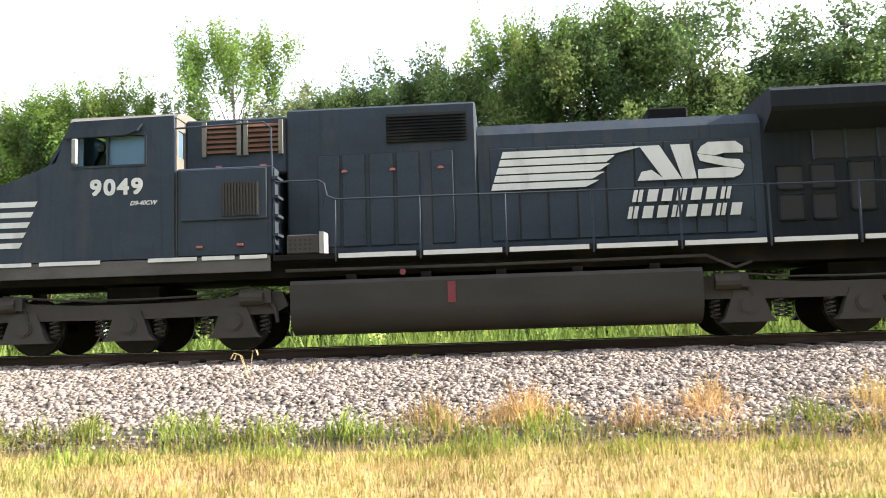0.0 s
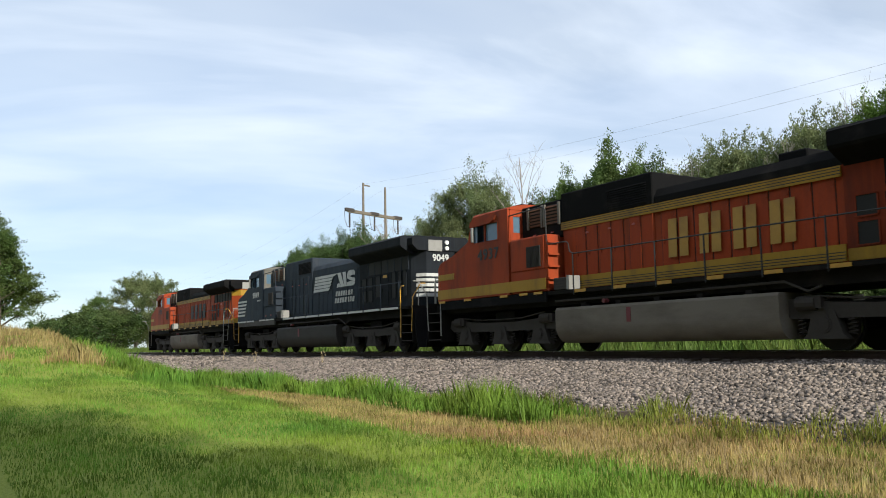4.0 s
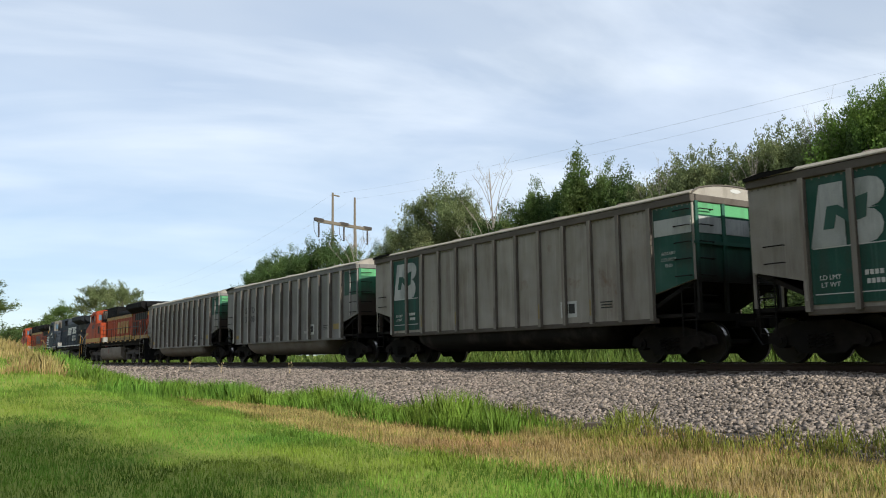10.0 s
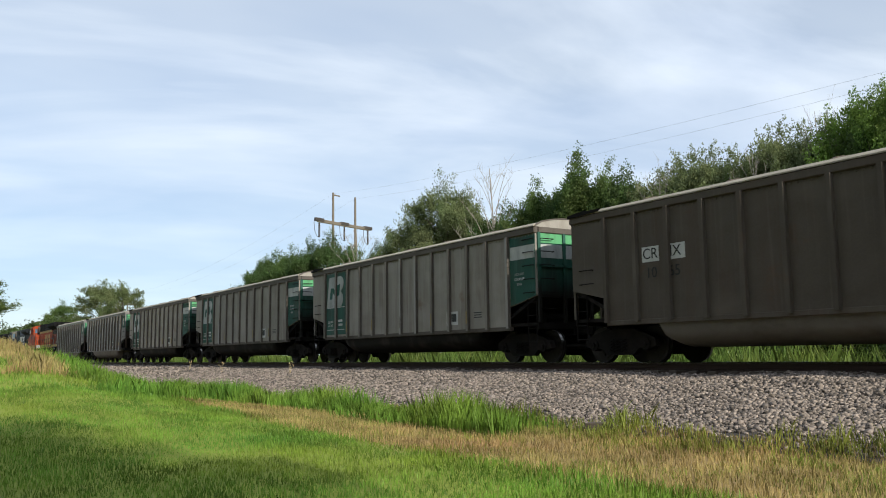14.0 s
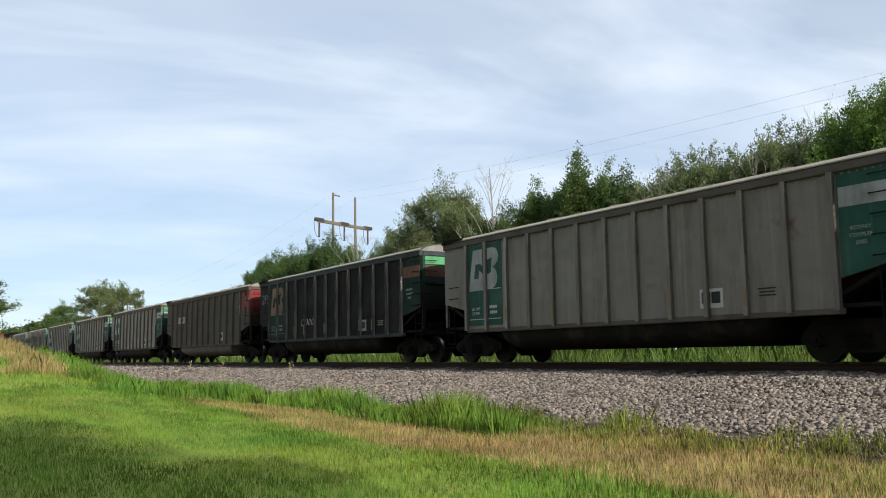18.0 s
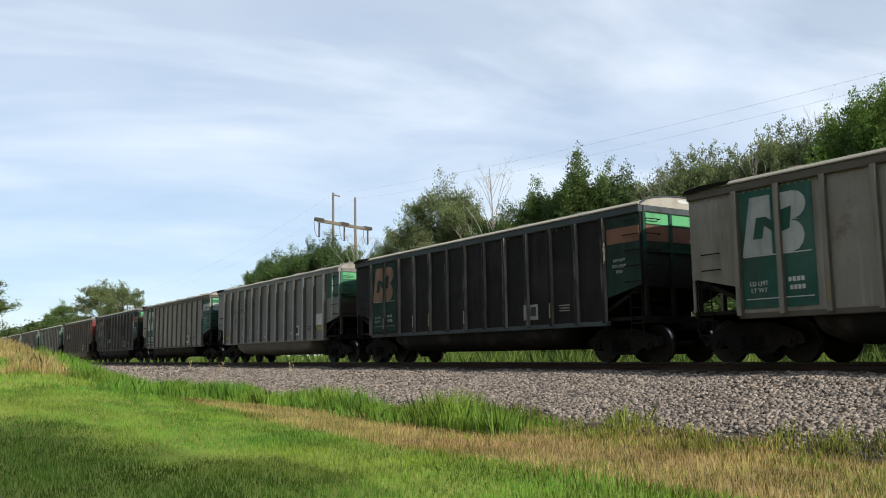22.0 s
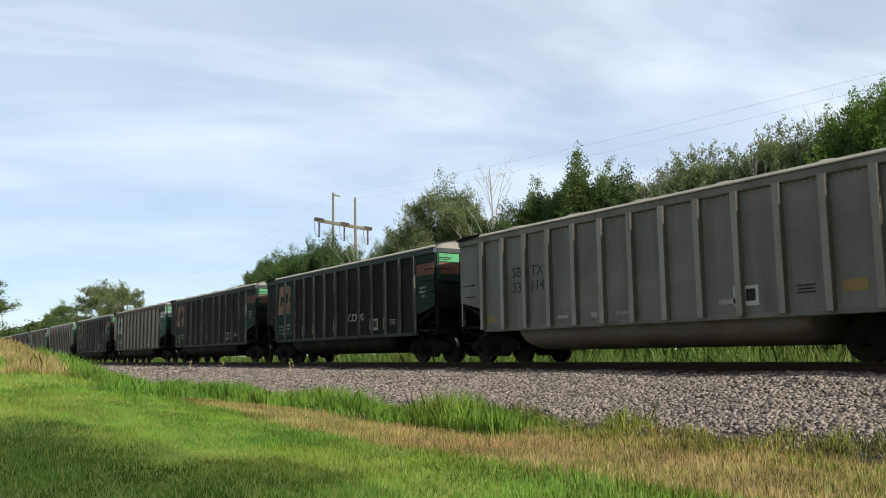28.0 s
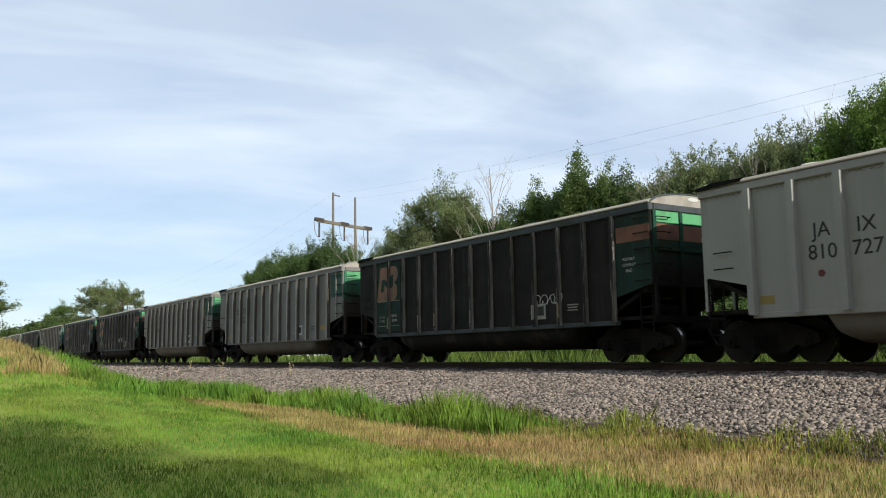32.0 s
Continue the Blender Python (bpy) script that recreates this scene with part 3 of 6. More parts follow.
XS = [-3000, -1200, -600, -350, -220, -150] + [-120 + 2.5 * i for i in range(24)] + [-60 + 1.0 * i for i in range(80)] + [22, 26, 32, 40, 60, 100, 200, 500, 1200, 3000]
YS = [-3000, -900, -300, -100, -40, -20, -12, -8, -5, -3] + [-2 + 0.7 * i for i in range(36)] + [24, 26, 29, 33, 38, 45, 60, 90, 160, 400, 1000, 3000]
ground = tagged(grid("ground", XS, YS, ground_z, M["turf"]), "mown lawn and scorched grass sloping beside the railway", "ground", kind="structure")

BED = [(10.5, -1.22), (10.9, -1.06), (12.0, -0.83), (13.2, -0.58), (14.2, -0.36), (14.7, -0.26), (15.3, -0.20), (16.25, -0.20), (17.2, -0.20), (17.9, -0.26), (18.4, -0.36), (20.9, -1.22)]


def bed_z(y):
    return float(np.interp(y, [p[0] for p in BED], [p[1] for p in BED]))


BX = [-420, -300, -220, -160] + [-120 + 2 * i for i in range(40)] + [-40 + 0.5 * i for i in range(120)] + [22, 26, 34, 50, 90, 200]
BY = [10.5 + 0.2 * i for i in range(53)]
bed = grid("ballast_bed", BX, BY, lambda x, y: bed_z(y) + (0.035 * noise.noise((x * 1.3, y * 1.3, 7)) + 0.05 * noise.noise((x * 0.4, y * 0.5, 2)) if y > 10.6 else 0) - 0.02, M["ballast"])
tagged(bed, "sloping bed of crushed grey stone ballast", "ballast", kind="structure")

track = tagged(new("track"), "steel rails on dark wooden ties in grey ballast", "railway track", kind="structure")


def rail_profile(bm):
    h = 0.17
    prof = [(-0.07, -h), (0.07, -h), (0.07, -h + 0.012), (0.012, -h + 0.035), (0.010, -0.05), (0.036, -0.038), (0.036, -0.006), (0.030, -0.001),
            (-0.030, -0.001), (-0.036, -0.006), (-0.036, -0.038), (-0.010, -0.05), (-0.012, -h + 0.035), (-0.07, -h + 0.012)]
    prism(bm, prof, -420, 200, "x")


for y in (TRACK_Y - 0.755, TRACK_Y + 0.755):
    r = part("rail", "rail", rail_profile, M["rail"], track, at=pose(0, y, 0))
    part("running_surface", "railtop", lambda bm: box(bm, -420, 200, -0.027, 0.027, -0.004, 0.0015), M["railhead"], r, "polished rail top")


def tie_shape(bm):
    box(bm, -0.115, 0.115, -1.3, 1.3, -0.32, -0.165)
    soften(bm, 0.012)


for i in range(130):
    part("tie", "tie", tie_shape, M["tie"], track, at=pose(-52 + 0.55 * i, TRACK_Y + random.uniform(-0.03, 0.03), random.uniform(-0.012, 0.004), 0, 0, random.uniform(-1, 1)))

# crushed stone: loose pieces, the rest of the bed's surface


def stone_mesh(name, pts, sizes, seed, material):
    """Rough eight-cornered stones, each turned and flattened its own way."""
    rng = np.random.default_rng(seed)
    n = len(pts)
    c = np.array([(x, y, z) for x in (-1, 1) for y in (-1, 1) for z in (-1, 1)], float)
    v = c[None] * rng.uniform(0.45, 1.0, (n, 8, 3))
    v[:, :, 2] *= rng.uniform(0.5, 0.9, (n, 1))
    a, b = rng.uniform(0, 6.28, n), rng.uniform(-0.7, 0.7, n)
    ca, sa, cb, sb = np.cos(a)[:, None], np.sin(a)[:, None], np.cos(b)[:, None], np.sin(b)[:, None]
    x, y, z = v[:, :, 0], v[:, :, 1], v[:, :, 2]
    x, z = x * cb + z * sb, -x * sb + z * cb
    v = np.stack([x * ca - y * sa, x * sa + y * ca, z], 2) * sizes[:, None, None] + pts[:, None, :]
    f = np.array([(0, 1, 3, 2), (4, 6, 7, 5), (0, 4, 5, 1), (2, 3, 7, 6), (0, 2, 6, 4), (1, 5, 7, 3)])
    faces = (np.arange(n)[:, None, None] * 8 + f[None]).reshape(-1, 4)
    return mesh_np(name, v.reshape(-1, 3), faces, material)


def mesh_np(name, verts, faces, material):
    me = bpy.data.meshes.new(name)
    k = faces.shape[1]
    me.vertices.add(len(verts))
    me.vertices.foreach_set("co", verts.astype(np.float32).ravel())
    me.loops.add(faces.size)
    me.loops.foreach_set("vertex_index", faces.astype(np.int32).ravel())
    me.polygons.add(len(faces))
    me.polygons.foreach_set("loop_start", np.arange(0, faces.size, k, dtype=np.int32))
    me.update(calc_edges=True)
    me.materials.append(material)
    return me


def scatter(n, x0, x1, seed, size, y0=10.75, y1=15.4):
    rng = np.random.default_rng(seed)
    x, y = rng.uniform(x0, x1, n), rng.uniform(y0, y1, n)
    keep = (y > 11.15 + 0.45 * np.sin(x * 1.7) * np.sin(x * 0.43 + 1)) | (rng.uniform(0, 1, n) < 0.2)
    x, y = x[keep], y[keep]
    z = np.array([bed_z(b) + 0.035 * noise.noise((a * 1.3, b * 1.3, 7)) + 0.05 * noise.noise((a * 0.4, b * 0.5, 2)) for a, b in zip(x, y)]) - 0.012
    return np.stack([x, y, z], 1), size * rng.uniform(0.55, 1.35, len(x))


for k, (n, x0, x1, size) in enumerate(((62000, -20, 11, 0.031), (26000, -45, -20, 0.042), (9000, -90, -45, 0.075), (5000, -20, 11, 0.046))):
    st = new("ballast_stones", stone_mesh("ballast_stones", *scatter(n, x0, x1, 40 + k, size), 50 + k, M["stone"]))
    tagged(st, "loose crushed grey ballast stones beside the track", "ballast", kind="stuff")
pts, sizes = scatter(330, -11, 4, 77, 0.045, 11.6, 14.4)
shapes = [stone_mesh("stone", np.zeros((1, 3)), np.ones(1), 900 + k, M["stone_one"]) for k in range(12)]
for k in range(290):
    s = new("stone", shapes[k % 12])
    s.parent = bed
    s.matrix_basis = Matrix.Translation(tuple(pts[k] + np.array((0, 0, 0.02)))) @ Matrix.Rotation(k * 1.7, 4, "Z") @ Matrix.Scale(float(sizes[k]), 4)

# ---- the train: shared running gear ----
WHEELS = {}                     # radius -> wheelsets that roll
PITCH, LOCO = 16.18, 22.3


def wheel_shape(r):
    def make(bm):
        for s in (-1, 1):
            y = s * 0.755
            disc(bm, 0, 0, r, y - 0.045, y + 0.05, 28)
            disc(bm, 0, 0, r + 0.025, y - s * 0.075 - 0.015, y - s * 0.075 + 0.015, 28)
            disc(bm, 0, 0, r * 0.80, y + s * 0.052 - 0.004, y + s * 0.052 + 0.004, 20)
            disc(bm, 0, 0, r * 0.30, y + s * 0.07 - 0.03, y + s * 0.07 + 0.03, 14)
            for k in range(4):
                a = k * math.pi / 2
                disc(bm, 0.55 * r * math.cos(a), 0.55 * r * math.sin(a), 0.05, y + s * 0.058 - 0.006, y + s * 0.058 + 0.006, 8)
        disc(bm, 0, 0, 0.085, -1.05, 1.05, 12)
    return make


def wheelset(r, x, parent):
    ob = part("wheelset", f"wheelset_{int(r * 1000)}", wheel_shape(r), M["wheel"], parent)
    if len(ob.data.materials) == 1:
        ob.data.materials.append(M["tread"])
        for p in ob.data.polygons:
            if abs(p.normal.y) < 0.3 and 0.97 * r < math.hypot(p.center.x, p.center.z) < 1.01 * r:
                p.material_index = 1
    ob.matrix_parent_inverse = Matrix.Translation((x, 0, r))
    WHEELS.setdefault(r, []).append(ob)


def sideframe(s):
    """Cast side frame of a three-piece freight truck, arched over the axle ends."""
    def make(bm):
        y = s * 1.02
        out = [(-1.22, 0.42), (-1.18, 0.60), (-0.95, 0.70), (-0.45, 0.84), (0.45, 0.84), (0.95, 0.70), (1.18, 0.60), (1.22, 0.42),
               (0.98, 0.36), (0.66, 0.36), (0.46, 0.20), (-0.46, 0.20), (-0.66, 0.36), (-0.98, 0.36)]
        prism(bm, out, y - 0.09, y + 0.09)
        for x in (-0.89, 0.89):
            disc(bm, x, 0.457, 0.15, y + s * 0.02 - 0.1, y + s * 0.02 + 0.1, 14)
            disc(bm, x, 0.457, 0.06, y + s * 0.13 - 0.03, y + s * 0.13 + 0.03, 8)
    return make


def coil(r, h, turns=4):
    def make(bm):
        n = turns * 7
        tube(bm, [(r * math.cos(k * 6.283 / 7), r * math.sin(k * 6.283 / 7), h * k / n) for k in range(n + 1)], 0.016, 4)
    return make


def freight_truck(x, parent):
    t = part("truck", "bolster", lambda bm: (box(bm, -0.2, 0.2, -1.1, 1.1, 0.52, 0.80), soften(bm, 0.03)), M["under"], parent, at=pose(x, 0, 0))
    for s in (-1, 1):
        part("side_frame", f"sideframe{s}", sideframe(s), M["under"], t)
        for k in (-0.2, 0.0, 0.2):
            part("spring", "coil_small", coil(0.07, 0.30), M["under"], t, at=pose(k, s * 1.14, 0.28))
    for w in (-0.89, 0.89):
        wheelset(0.457, w, t)
    return t


def coupler_shape(d):
    def make(bm):
        box(bm, min(d * 0.0, d * 0.62), max(d * 0.0, d * 0.62), -0.07, 0.07, 0.80, 0.94)
        box(bm, min(d * 0.50, d * 0.74), max(d * 0.50, d * 0.74), -0.14, 0.16, 0.76, 1.0)
        soften(bm, 0.02)
    return make


def hose(d):
    def make(bm):
        tube(bm, [(0, 0.35, 0.85), (d * 0.15, 0.36, 0.6), (d * 0.35, 0.3, 0.38), (d * 0.6, 0.2, 0.42)], 0.025, 6)
    return make


# ---- coal cars ----
BODY = 7.34                      # half length of the body
SIDE = 1.50                      # half width at the side sheets
TOP = 3.78                       # top of the chord
SILL = 1.02


def side_sheet(s):
    """Side sheets with a step up over each end platform, closed inside."""
    def make(bm):
        y = s * SIDE
        out = [(-BODY, 1.86), (-BODY + 1.25, 1.58), (-BODY + 1.25, SILL), (BODY - 1.25, SILL), (BODY - 1.25, 1.58), (BODY, 1.86), (BODY, TOP - 0.1), (-BODY, TOP - 0.1)]
        prism(bm, out, y - 0.03, y + 0.03)
    return make


def end_sheet(d):
    def make(bm):
        x = d * (BODY - 0.03)
        box(bm, x - 0.03, x + 0.03, -SIDE + 0.03, SIDE - 0.03, 1.82, TOP - 0.1)
    return make


def slope_sheet(d):
    def make(bm):
        x = d * (BODY - 0.06)
        prism(bm, [(x, 1.90), (x - d * 1.6, 1.15), (x - d * 1.6, 1.05), (x, 1.80)], -SIDE + 0.03, SIDE - 0.03)
    return make


def end_post(bm):
    box(bm, -0.02, 0.05, -0.05, 0.05, 1.12, TOP - 0.15)


def end_bar(bm):
    box(bm, -0.02, 0.05, -1.5, 1.5, 2.66, 2.74)


def rib_shape(bm):
    prism(bm, [(-0.095, 0.0), (-0.075, -0.12), (0.075, -0.12), (0.095, 0.0)], SILL - 0.03, TOP - 0.16, "z")


def rib_far(bm):
    prism(bm, [(-0.085, 0.0), (-0.06, 0.085), (0.06, 0.085), (0.085, 0.0)], SILL - 0.03, TOP - 0.16, "z")


def rivets(bm):
    for k in range(96):
        x = -BODY + 0.1 + k * (2 * BODY - 0.2) / 95
        box(bm, x - 0.018, x + 0.018, -SIDE - 0.048, -SIDE - 0.02, TOP - 0.235, TOP - 0.20)


def chord_shape(s):
    def make(bm):
        y = s * (SIDE + 0.01)
        box(bm, -BODY - 0.03, BODY + 0.03, y - 0.075, y + 0.075, TOP - 0.18, TOP)
        soften(bm, 0.02)
    return make


def end_chord(d):
    def make(bm):
        box(bm, d * BODY - 0.05, d * BODY + 0.05, -SIDE + 0.07, SIDE - 0.07, TOP - 0.16, TOP)
        soften(bm, 0.015)
    return make


def sill_shape(s):
    def make(bm):
        y = s * (SIDE - 0.02)
        box(bm, -BODY + 1.2, BODY - 1.2, y - 0.06, y + 0.085, SILL - 0.10, SILL + 0.02)
        soften(bm, 0.012)
    return make


def lid_shape(bm):
    """Arched lid that sits on the top chords, its ends closed."""
    n = 12
    prof = [(-(SIDE + 0.06) + (SIDE + 0.06) * 2 * i / n, TOP + 0.005 + 0.29 * math.sin(math.pi * i / n) ** 0.5) for i in range(n + 1)]
    prism(bm, prof, -BODY - 0.02, BODY + 0.02, "x")


def lid_bow(bm):
    n = 12
    prof = [(-(SIDE + 0.075) + (SIDE + 0.075) * 2 * i / n, TOP + 0.03 + 0.29 * math.sin(math.pi * i / n) ** 0.5) for i in range(n + 1)]
    prism(bm, prof + [(p[0] * 0.98, p[1] - 0.03) for p in prof[::-1]], -0.03, 0.03, "x")


def tub_shape(x0, x1):
    """Rounded belly of the car between the trucks, its ends sloping up."""
    def make(bm):
        n, rings = 12, []
        for x, k in ((x0, 0.0), (x0 + 0.12, 0.75), (x0 + 0.4, 1.0), (x1 - 0.4, 1.0), (x1 - 0.12, 0.75), (x1, 0.0)):
            ring = []
            for i in range(n + 1):
                a = math.pi * i / n
                ring.append(bm.verts.new((x, -1.46 * math.copysign(abs(math.cos(a)) ** 0.55, math.cos(a)), 0.98 - (0.12 + 0.50 * k) * math.sin(a) ** 0.6)))
            rings.append(ring)
        for a, b in zip(rings, rings[1:]):
            for i in range(n):
                bm.faces.new((a[i], b[i], b[i + 1], a[i + 1]))
        bm.faces.new(rings[0])
        bm.faces.new(rings[-1][::-1])
        bmesh.ops.recalc_face_normals(bm, faces=bm.faces[:])
        for f in bm.faces:
            f.smooth = len(f.verts) == 4
    return make


def ladder_shape(bm):
    for x in (-0.19, 0.19):
        tube(bm, [(x, 0, 0.55), (x, 0, 1.8)], 0.018, 5)
    for k in range(4):
        tube(bm, [(-0.19, 0, 0.6 + 0.36 * k), (0.19, 0, 0.6 + 0.36 * k)], 0.015, 5)


def grab_shape(bm):
    tube(bm, [(-0.22, 0.06, 0), (-0.22, -0.04, 0), (0.22, -0.04, 0), (0.22, 0.06, 0)], 0.014, 5)


def brake_gear(bm):
    tube(bm, [(0, -0.9, 0.95), (0, 0.9, 0.95)], 0.05, 8)
    disc(bm, 0.25, 1.25, 0.16, -0.9, -0.2, 12)
    box(bm, -0.3, 0.1, -0.5, 0.1, 1.05, 1.3)


def car_mark_shapes(bm, spec):
    for x, z, w, h in spec:
        box(bm, x - w / 2, x + w / 2, -SIDE - 0.037, -SIDE - 0.028, z - h / 2, z + h / 2)


STYLES = {   # side, rib, tub, chord, lid
    "silver": ("alu", "rib", "tub", "alu", "cover"), "pale": ("alu_bright", "alu_bright", "tub", "alu_bright", "cover"),
    "green": ("tan", "tan_rib", "dark_tub", "chord_brown", "cover"), "brown": ("brown", "brown", "tub", "brown", "cover"),
    "black": ("black", "black_rib", "dark_tub", "chord_blue", "cover")}
CAR_LABELS = {
    "silver": "weathered silver coal gondola with vertical ribs and pale rounded lid", "pale": "pale silver coal gondola with black lettering and ribs",
    "green": "dusty grey coal gondola with green panel and white emblem", "brown": "sooty brown coal gondola with faded red end",
    "black": "soot-black ribbed coal gondola with green end panel"}


def emblem_half(pts):
    """One half of the emblem, a plain slanted or rounded slab on either side of the middle rib."""
    return lambda bm: prism(bm, pts, -SIDE - 0.054, -SIDE - 0.046)


def round_end(x, z, w, h, n=6):
    """The right end of a slab, rounded off."""
    return [(x + w * math.cos(a), z + h * math.sin(a)) for a in (math.pi / 2 - math.pi * k / n for k in range(n + 1))]


EMBLEM = [[(-0.80, 2.02), (-0.56, 3.24), (-0.08, 3.24), (-0.08, 2.02)],
          [(0.08, 2.02), (0.08, 3.24)] + round_end(0.44, 2.96, 0.28, 0.28) + [(0.58, 2.66)] + round_end(0.36, 2.34, 0.30, 0.32)]
EMBLEM_CUT = [(-0.52, 2.36), (-0.42, 2.80), (-0.20, 2.80), (0.10, 2.60), (0.10, 2.88), (0.40, 2.94), (0.34, 2.50), (0.02, 2.42), (-0.24, 2.62), (-0.30, 2.36)]


def coal_car(i, style, mark="", number=""):
    side, rib, tub, chord, lid = (M[k] for k in STYLES[style])
    car = tagged(new("coal_car"), CAR_LABELS[style], "freight car", "cars of the coal train")
    for s in (-1, 1):
        sheet = part("side_sheet", f"sheet{s}", side_sheet(s), side, car)
        part("top_chord", f"chord{s}", chord_shape(s), chord, car)
        part("side_sill", f"sill{s}", sill_shape(s), chord, car)
        for k in range(13):
            x = -BODY + 1.25 + k * (2 * BODY - 2.5) / 12
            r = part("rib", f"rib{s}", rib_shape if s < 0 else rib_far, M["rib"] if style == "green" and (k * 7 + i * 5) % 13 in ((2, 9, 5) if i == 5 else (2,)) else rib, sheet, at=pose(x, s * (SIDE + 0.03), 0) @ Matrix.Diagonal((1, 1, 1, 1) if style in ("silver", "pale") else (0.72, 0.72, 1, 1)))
            # rear rib sides: painted shadow line on grey cars, lit worn edge on black
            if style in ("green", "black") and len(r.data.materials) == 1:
                r.data.materials.append(M["chord_brown"] if style == "green" else M["lit_worn_edge"])
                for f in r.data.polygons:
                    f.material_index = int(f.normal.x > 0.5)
        if s < 0:
            tagged(part("rivets", "rivets", rivets, rib, sheet), kind="stuff")
    for d in (-1, 1):
        endm = M["end_red"] if style == "brown" and d > 0 else M["end_green"] if d > 0 and style == "green" else M["end_black"] if d > 0 and style == "black" else M["end_silver"] if d > 0 else side
        e = part("end_sheet", f"endsheet{d}", end_sheet(d), endm, car)
        part("slope_sheet", f"slope{d}", slope_sheet(d), M["under"], car)
        for y in (-1.42, -0.5, 0.5, 1.42):
            part("end_post", "end_post", end_post, endm if d > 0 else rib, e, at=pose(d * BODY, y, 0, 0, 0, 0 if d > 0 else 180))
        part("end_bar", "end_bar", end_bar, endm, e, at=pose(d * BODY, 0, 0, 0, 0, 0 if d > 0 else 180))
        part("end_chord", f"endchord{d}", end_chord(d), chord, car)
        if d > 0 and style in ("green", "black"):
            band = M["emblem_white"] if style == "green" else M["rust_band"]
            part("stripe", "end_stripe", lambda bm: box(bm, BODY - 0.045, BODY + 0.012, -SIDE + 0.05, SIDE - 0.05, 2.92, 3.30), band, e, "pale band across the end")
        # pale strip stands in for sun reaching the top of the end
        if d > 0 and style != "brown":
            part("upper_panel", "end_upper", lambda bm: box(bm, BODY - 0.045, BODY + 0.010, -SIDE + 0.05, SIDE - 0.05, 3.34, 3.62), M["sunlit_green"], e, "sunlit top of the end, coloured pale green")
        freight_truck(d * 6.17, car)
        part("coupler", f"coupler{d}", coupler_shape(d), M["under"], car, at=pose(d * (BODY - 0.05), 0, 0))
        part("brake_hose", f"hose{d}", hose(d), M["hole"], car, at=pose(d * (BODY - 0.05), 0, 0))
        for s in (-1, 1):
            part("ladder", "ladder", ladder_shape, M["under"], car, at=pose(d * (BODY - 0.26), s * (SIDE - 0.02), 0))
            for z in ((2.0, 2.35) if d < 0 else (1.95, 2.33, 2.71, 3.09, 3.45)):
                part("grab_iron", "grab", grab_shape, M["under"], car, at=pose(d * (BODY - (0.55 if d < 0 else 0.28)), s * (SIDE + 0.06), z, 0, 0, 0 if s < 0 else 180))
        if d > 0:
            for z in (1.5, 1.95, 2.33, 2.71, 3.09, 3.45):
                part("rung", "grab", grab_shape, M["under"], car, at=pose(BODY + 0.06, -1.16, z, 0, 0, 90))
    part("underframe", "underframe", lambda bm: (box(bm, -BODY, BODY, -0.2, 0.2, 0.78, 1.08), box(bm, -BODY, -BODY + 1.3, -1.45, 1.45, 1.04, 1.12), box(bm, BODY - 1.3, BODY, -1.45, 1.45, 1.04, 1.12),
                                                box(bm, -BODY, -BODY + 0.08, -1.48, 1.48, 0.95, 1.12), box(bm, BODY - 0.08, BODY, -1.48, 1.48, 0.95, 1.12)), M["under"], car)
    part("brake_gear", "brakegear", brake_gear, M["under"], car, at=pose(BODY - 0.75, 0, 0))
    for n, (x0, x1) in enumerate(((-4.55, 4.55),)):
        part("tub", f"tub{n}", tub_shape(x0, x1), tub, car)
    lid_ob = part("lid", "lid", lid_shape, lid, car)
    part("lid_label", "lid_label", lambda bm: prism(bm, [(0.19 * math.cos(k * 0.524), TOP + 0.19 + 0.05 * math.sin(k * 0.524)) for k in range(12)], BODY + 0.02, BODY + 0.028, "x"), M["white"], lid_ob, "white oval label")
    part("lid_rim", "lid_rim", lambda bm: prism(bm, [(-SIDE - 0.10, TOP + 0.004), (-SIDE - 0.10, TOP + 0.03), (-SIDE - 0.03, TOP + 0.095), (-SIDE - 0.02, TOP + 0.004)], -BODY - 0.03, BODY + 0.03, "x"), M["lid_edge"], lid_ob, "sunlit cream rolled lid edge")
    part("lid_lip", "lid_lip", lambda bm: prism(bm, [(-BODY - 0.05, TOP - 0.02), (-BODY + 1.1, TOP + 0.03), (-BODY + 1.2, TOP + 0.09), (-BODY + 0.4, TOP + 0.11), (-BODY - 0.05, TOP + 0.05)], -SIDE - 0.125, -SIDE - 0.102), M["under"], lid_ob, "dark folded lip at the lid's front")
    for k in range(7):
        part("lid_bow", "lid_bow", lid_bow, chord, car, at=pose(-7.35 + 2.45 * k, 0, 0))
    panel_m = M["green"] if style != "black" else M["green_dirty"]
    if style in ("green", "black"):
        p = part("panel", "panel", lambda bm: box(bm, -BODY + 1.33, -BODY + 3.02, -SIDE - 0.042, -SIDE - 0.02, SILL + 0.1, TOP - 0.2), panel_m, car, "green painted panel")
        for k, half in enumerate(EMBLEM):
            part("emblem", f"emblem_half{k}", emblem_half(half), M["emblem_white"] if style == "green" else M["old_logo"], p, "faded emblem slab", at=pose(-BODY + 2.17, 0, 0.18))
        part("emblem_gap", "emblem_cut", lambda bm: prism(bm, EMBLEM_CUT, -SIDE - 0.06, -SIDE - 0.052), panel_m, p, at=pose(-BODY + 2.17, 0, 0.18))
        ink = M["white"] if style == "green" else M["tan"]
        for z in (1.30, 2.18):
            part("line", "panel_line", lambda bm: box(bm, -BODY + 1.4, -BODY + 2.95, -SIDE - 0.05, -SIDE - 0.04, 0, 0.02), ink, p, at=pose(0, 0, z))
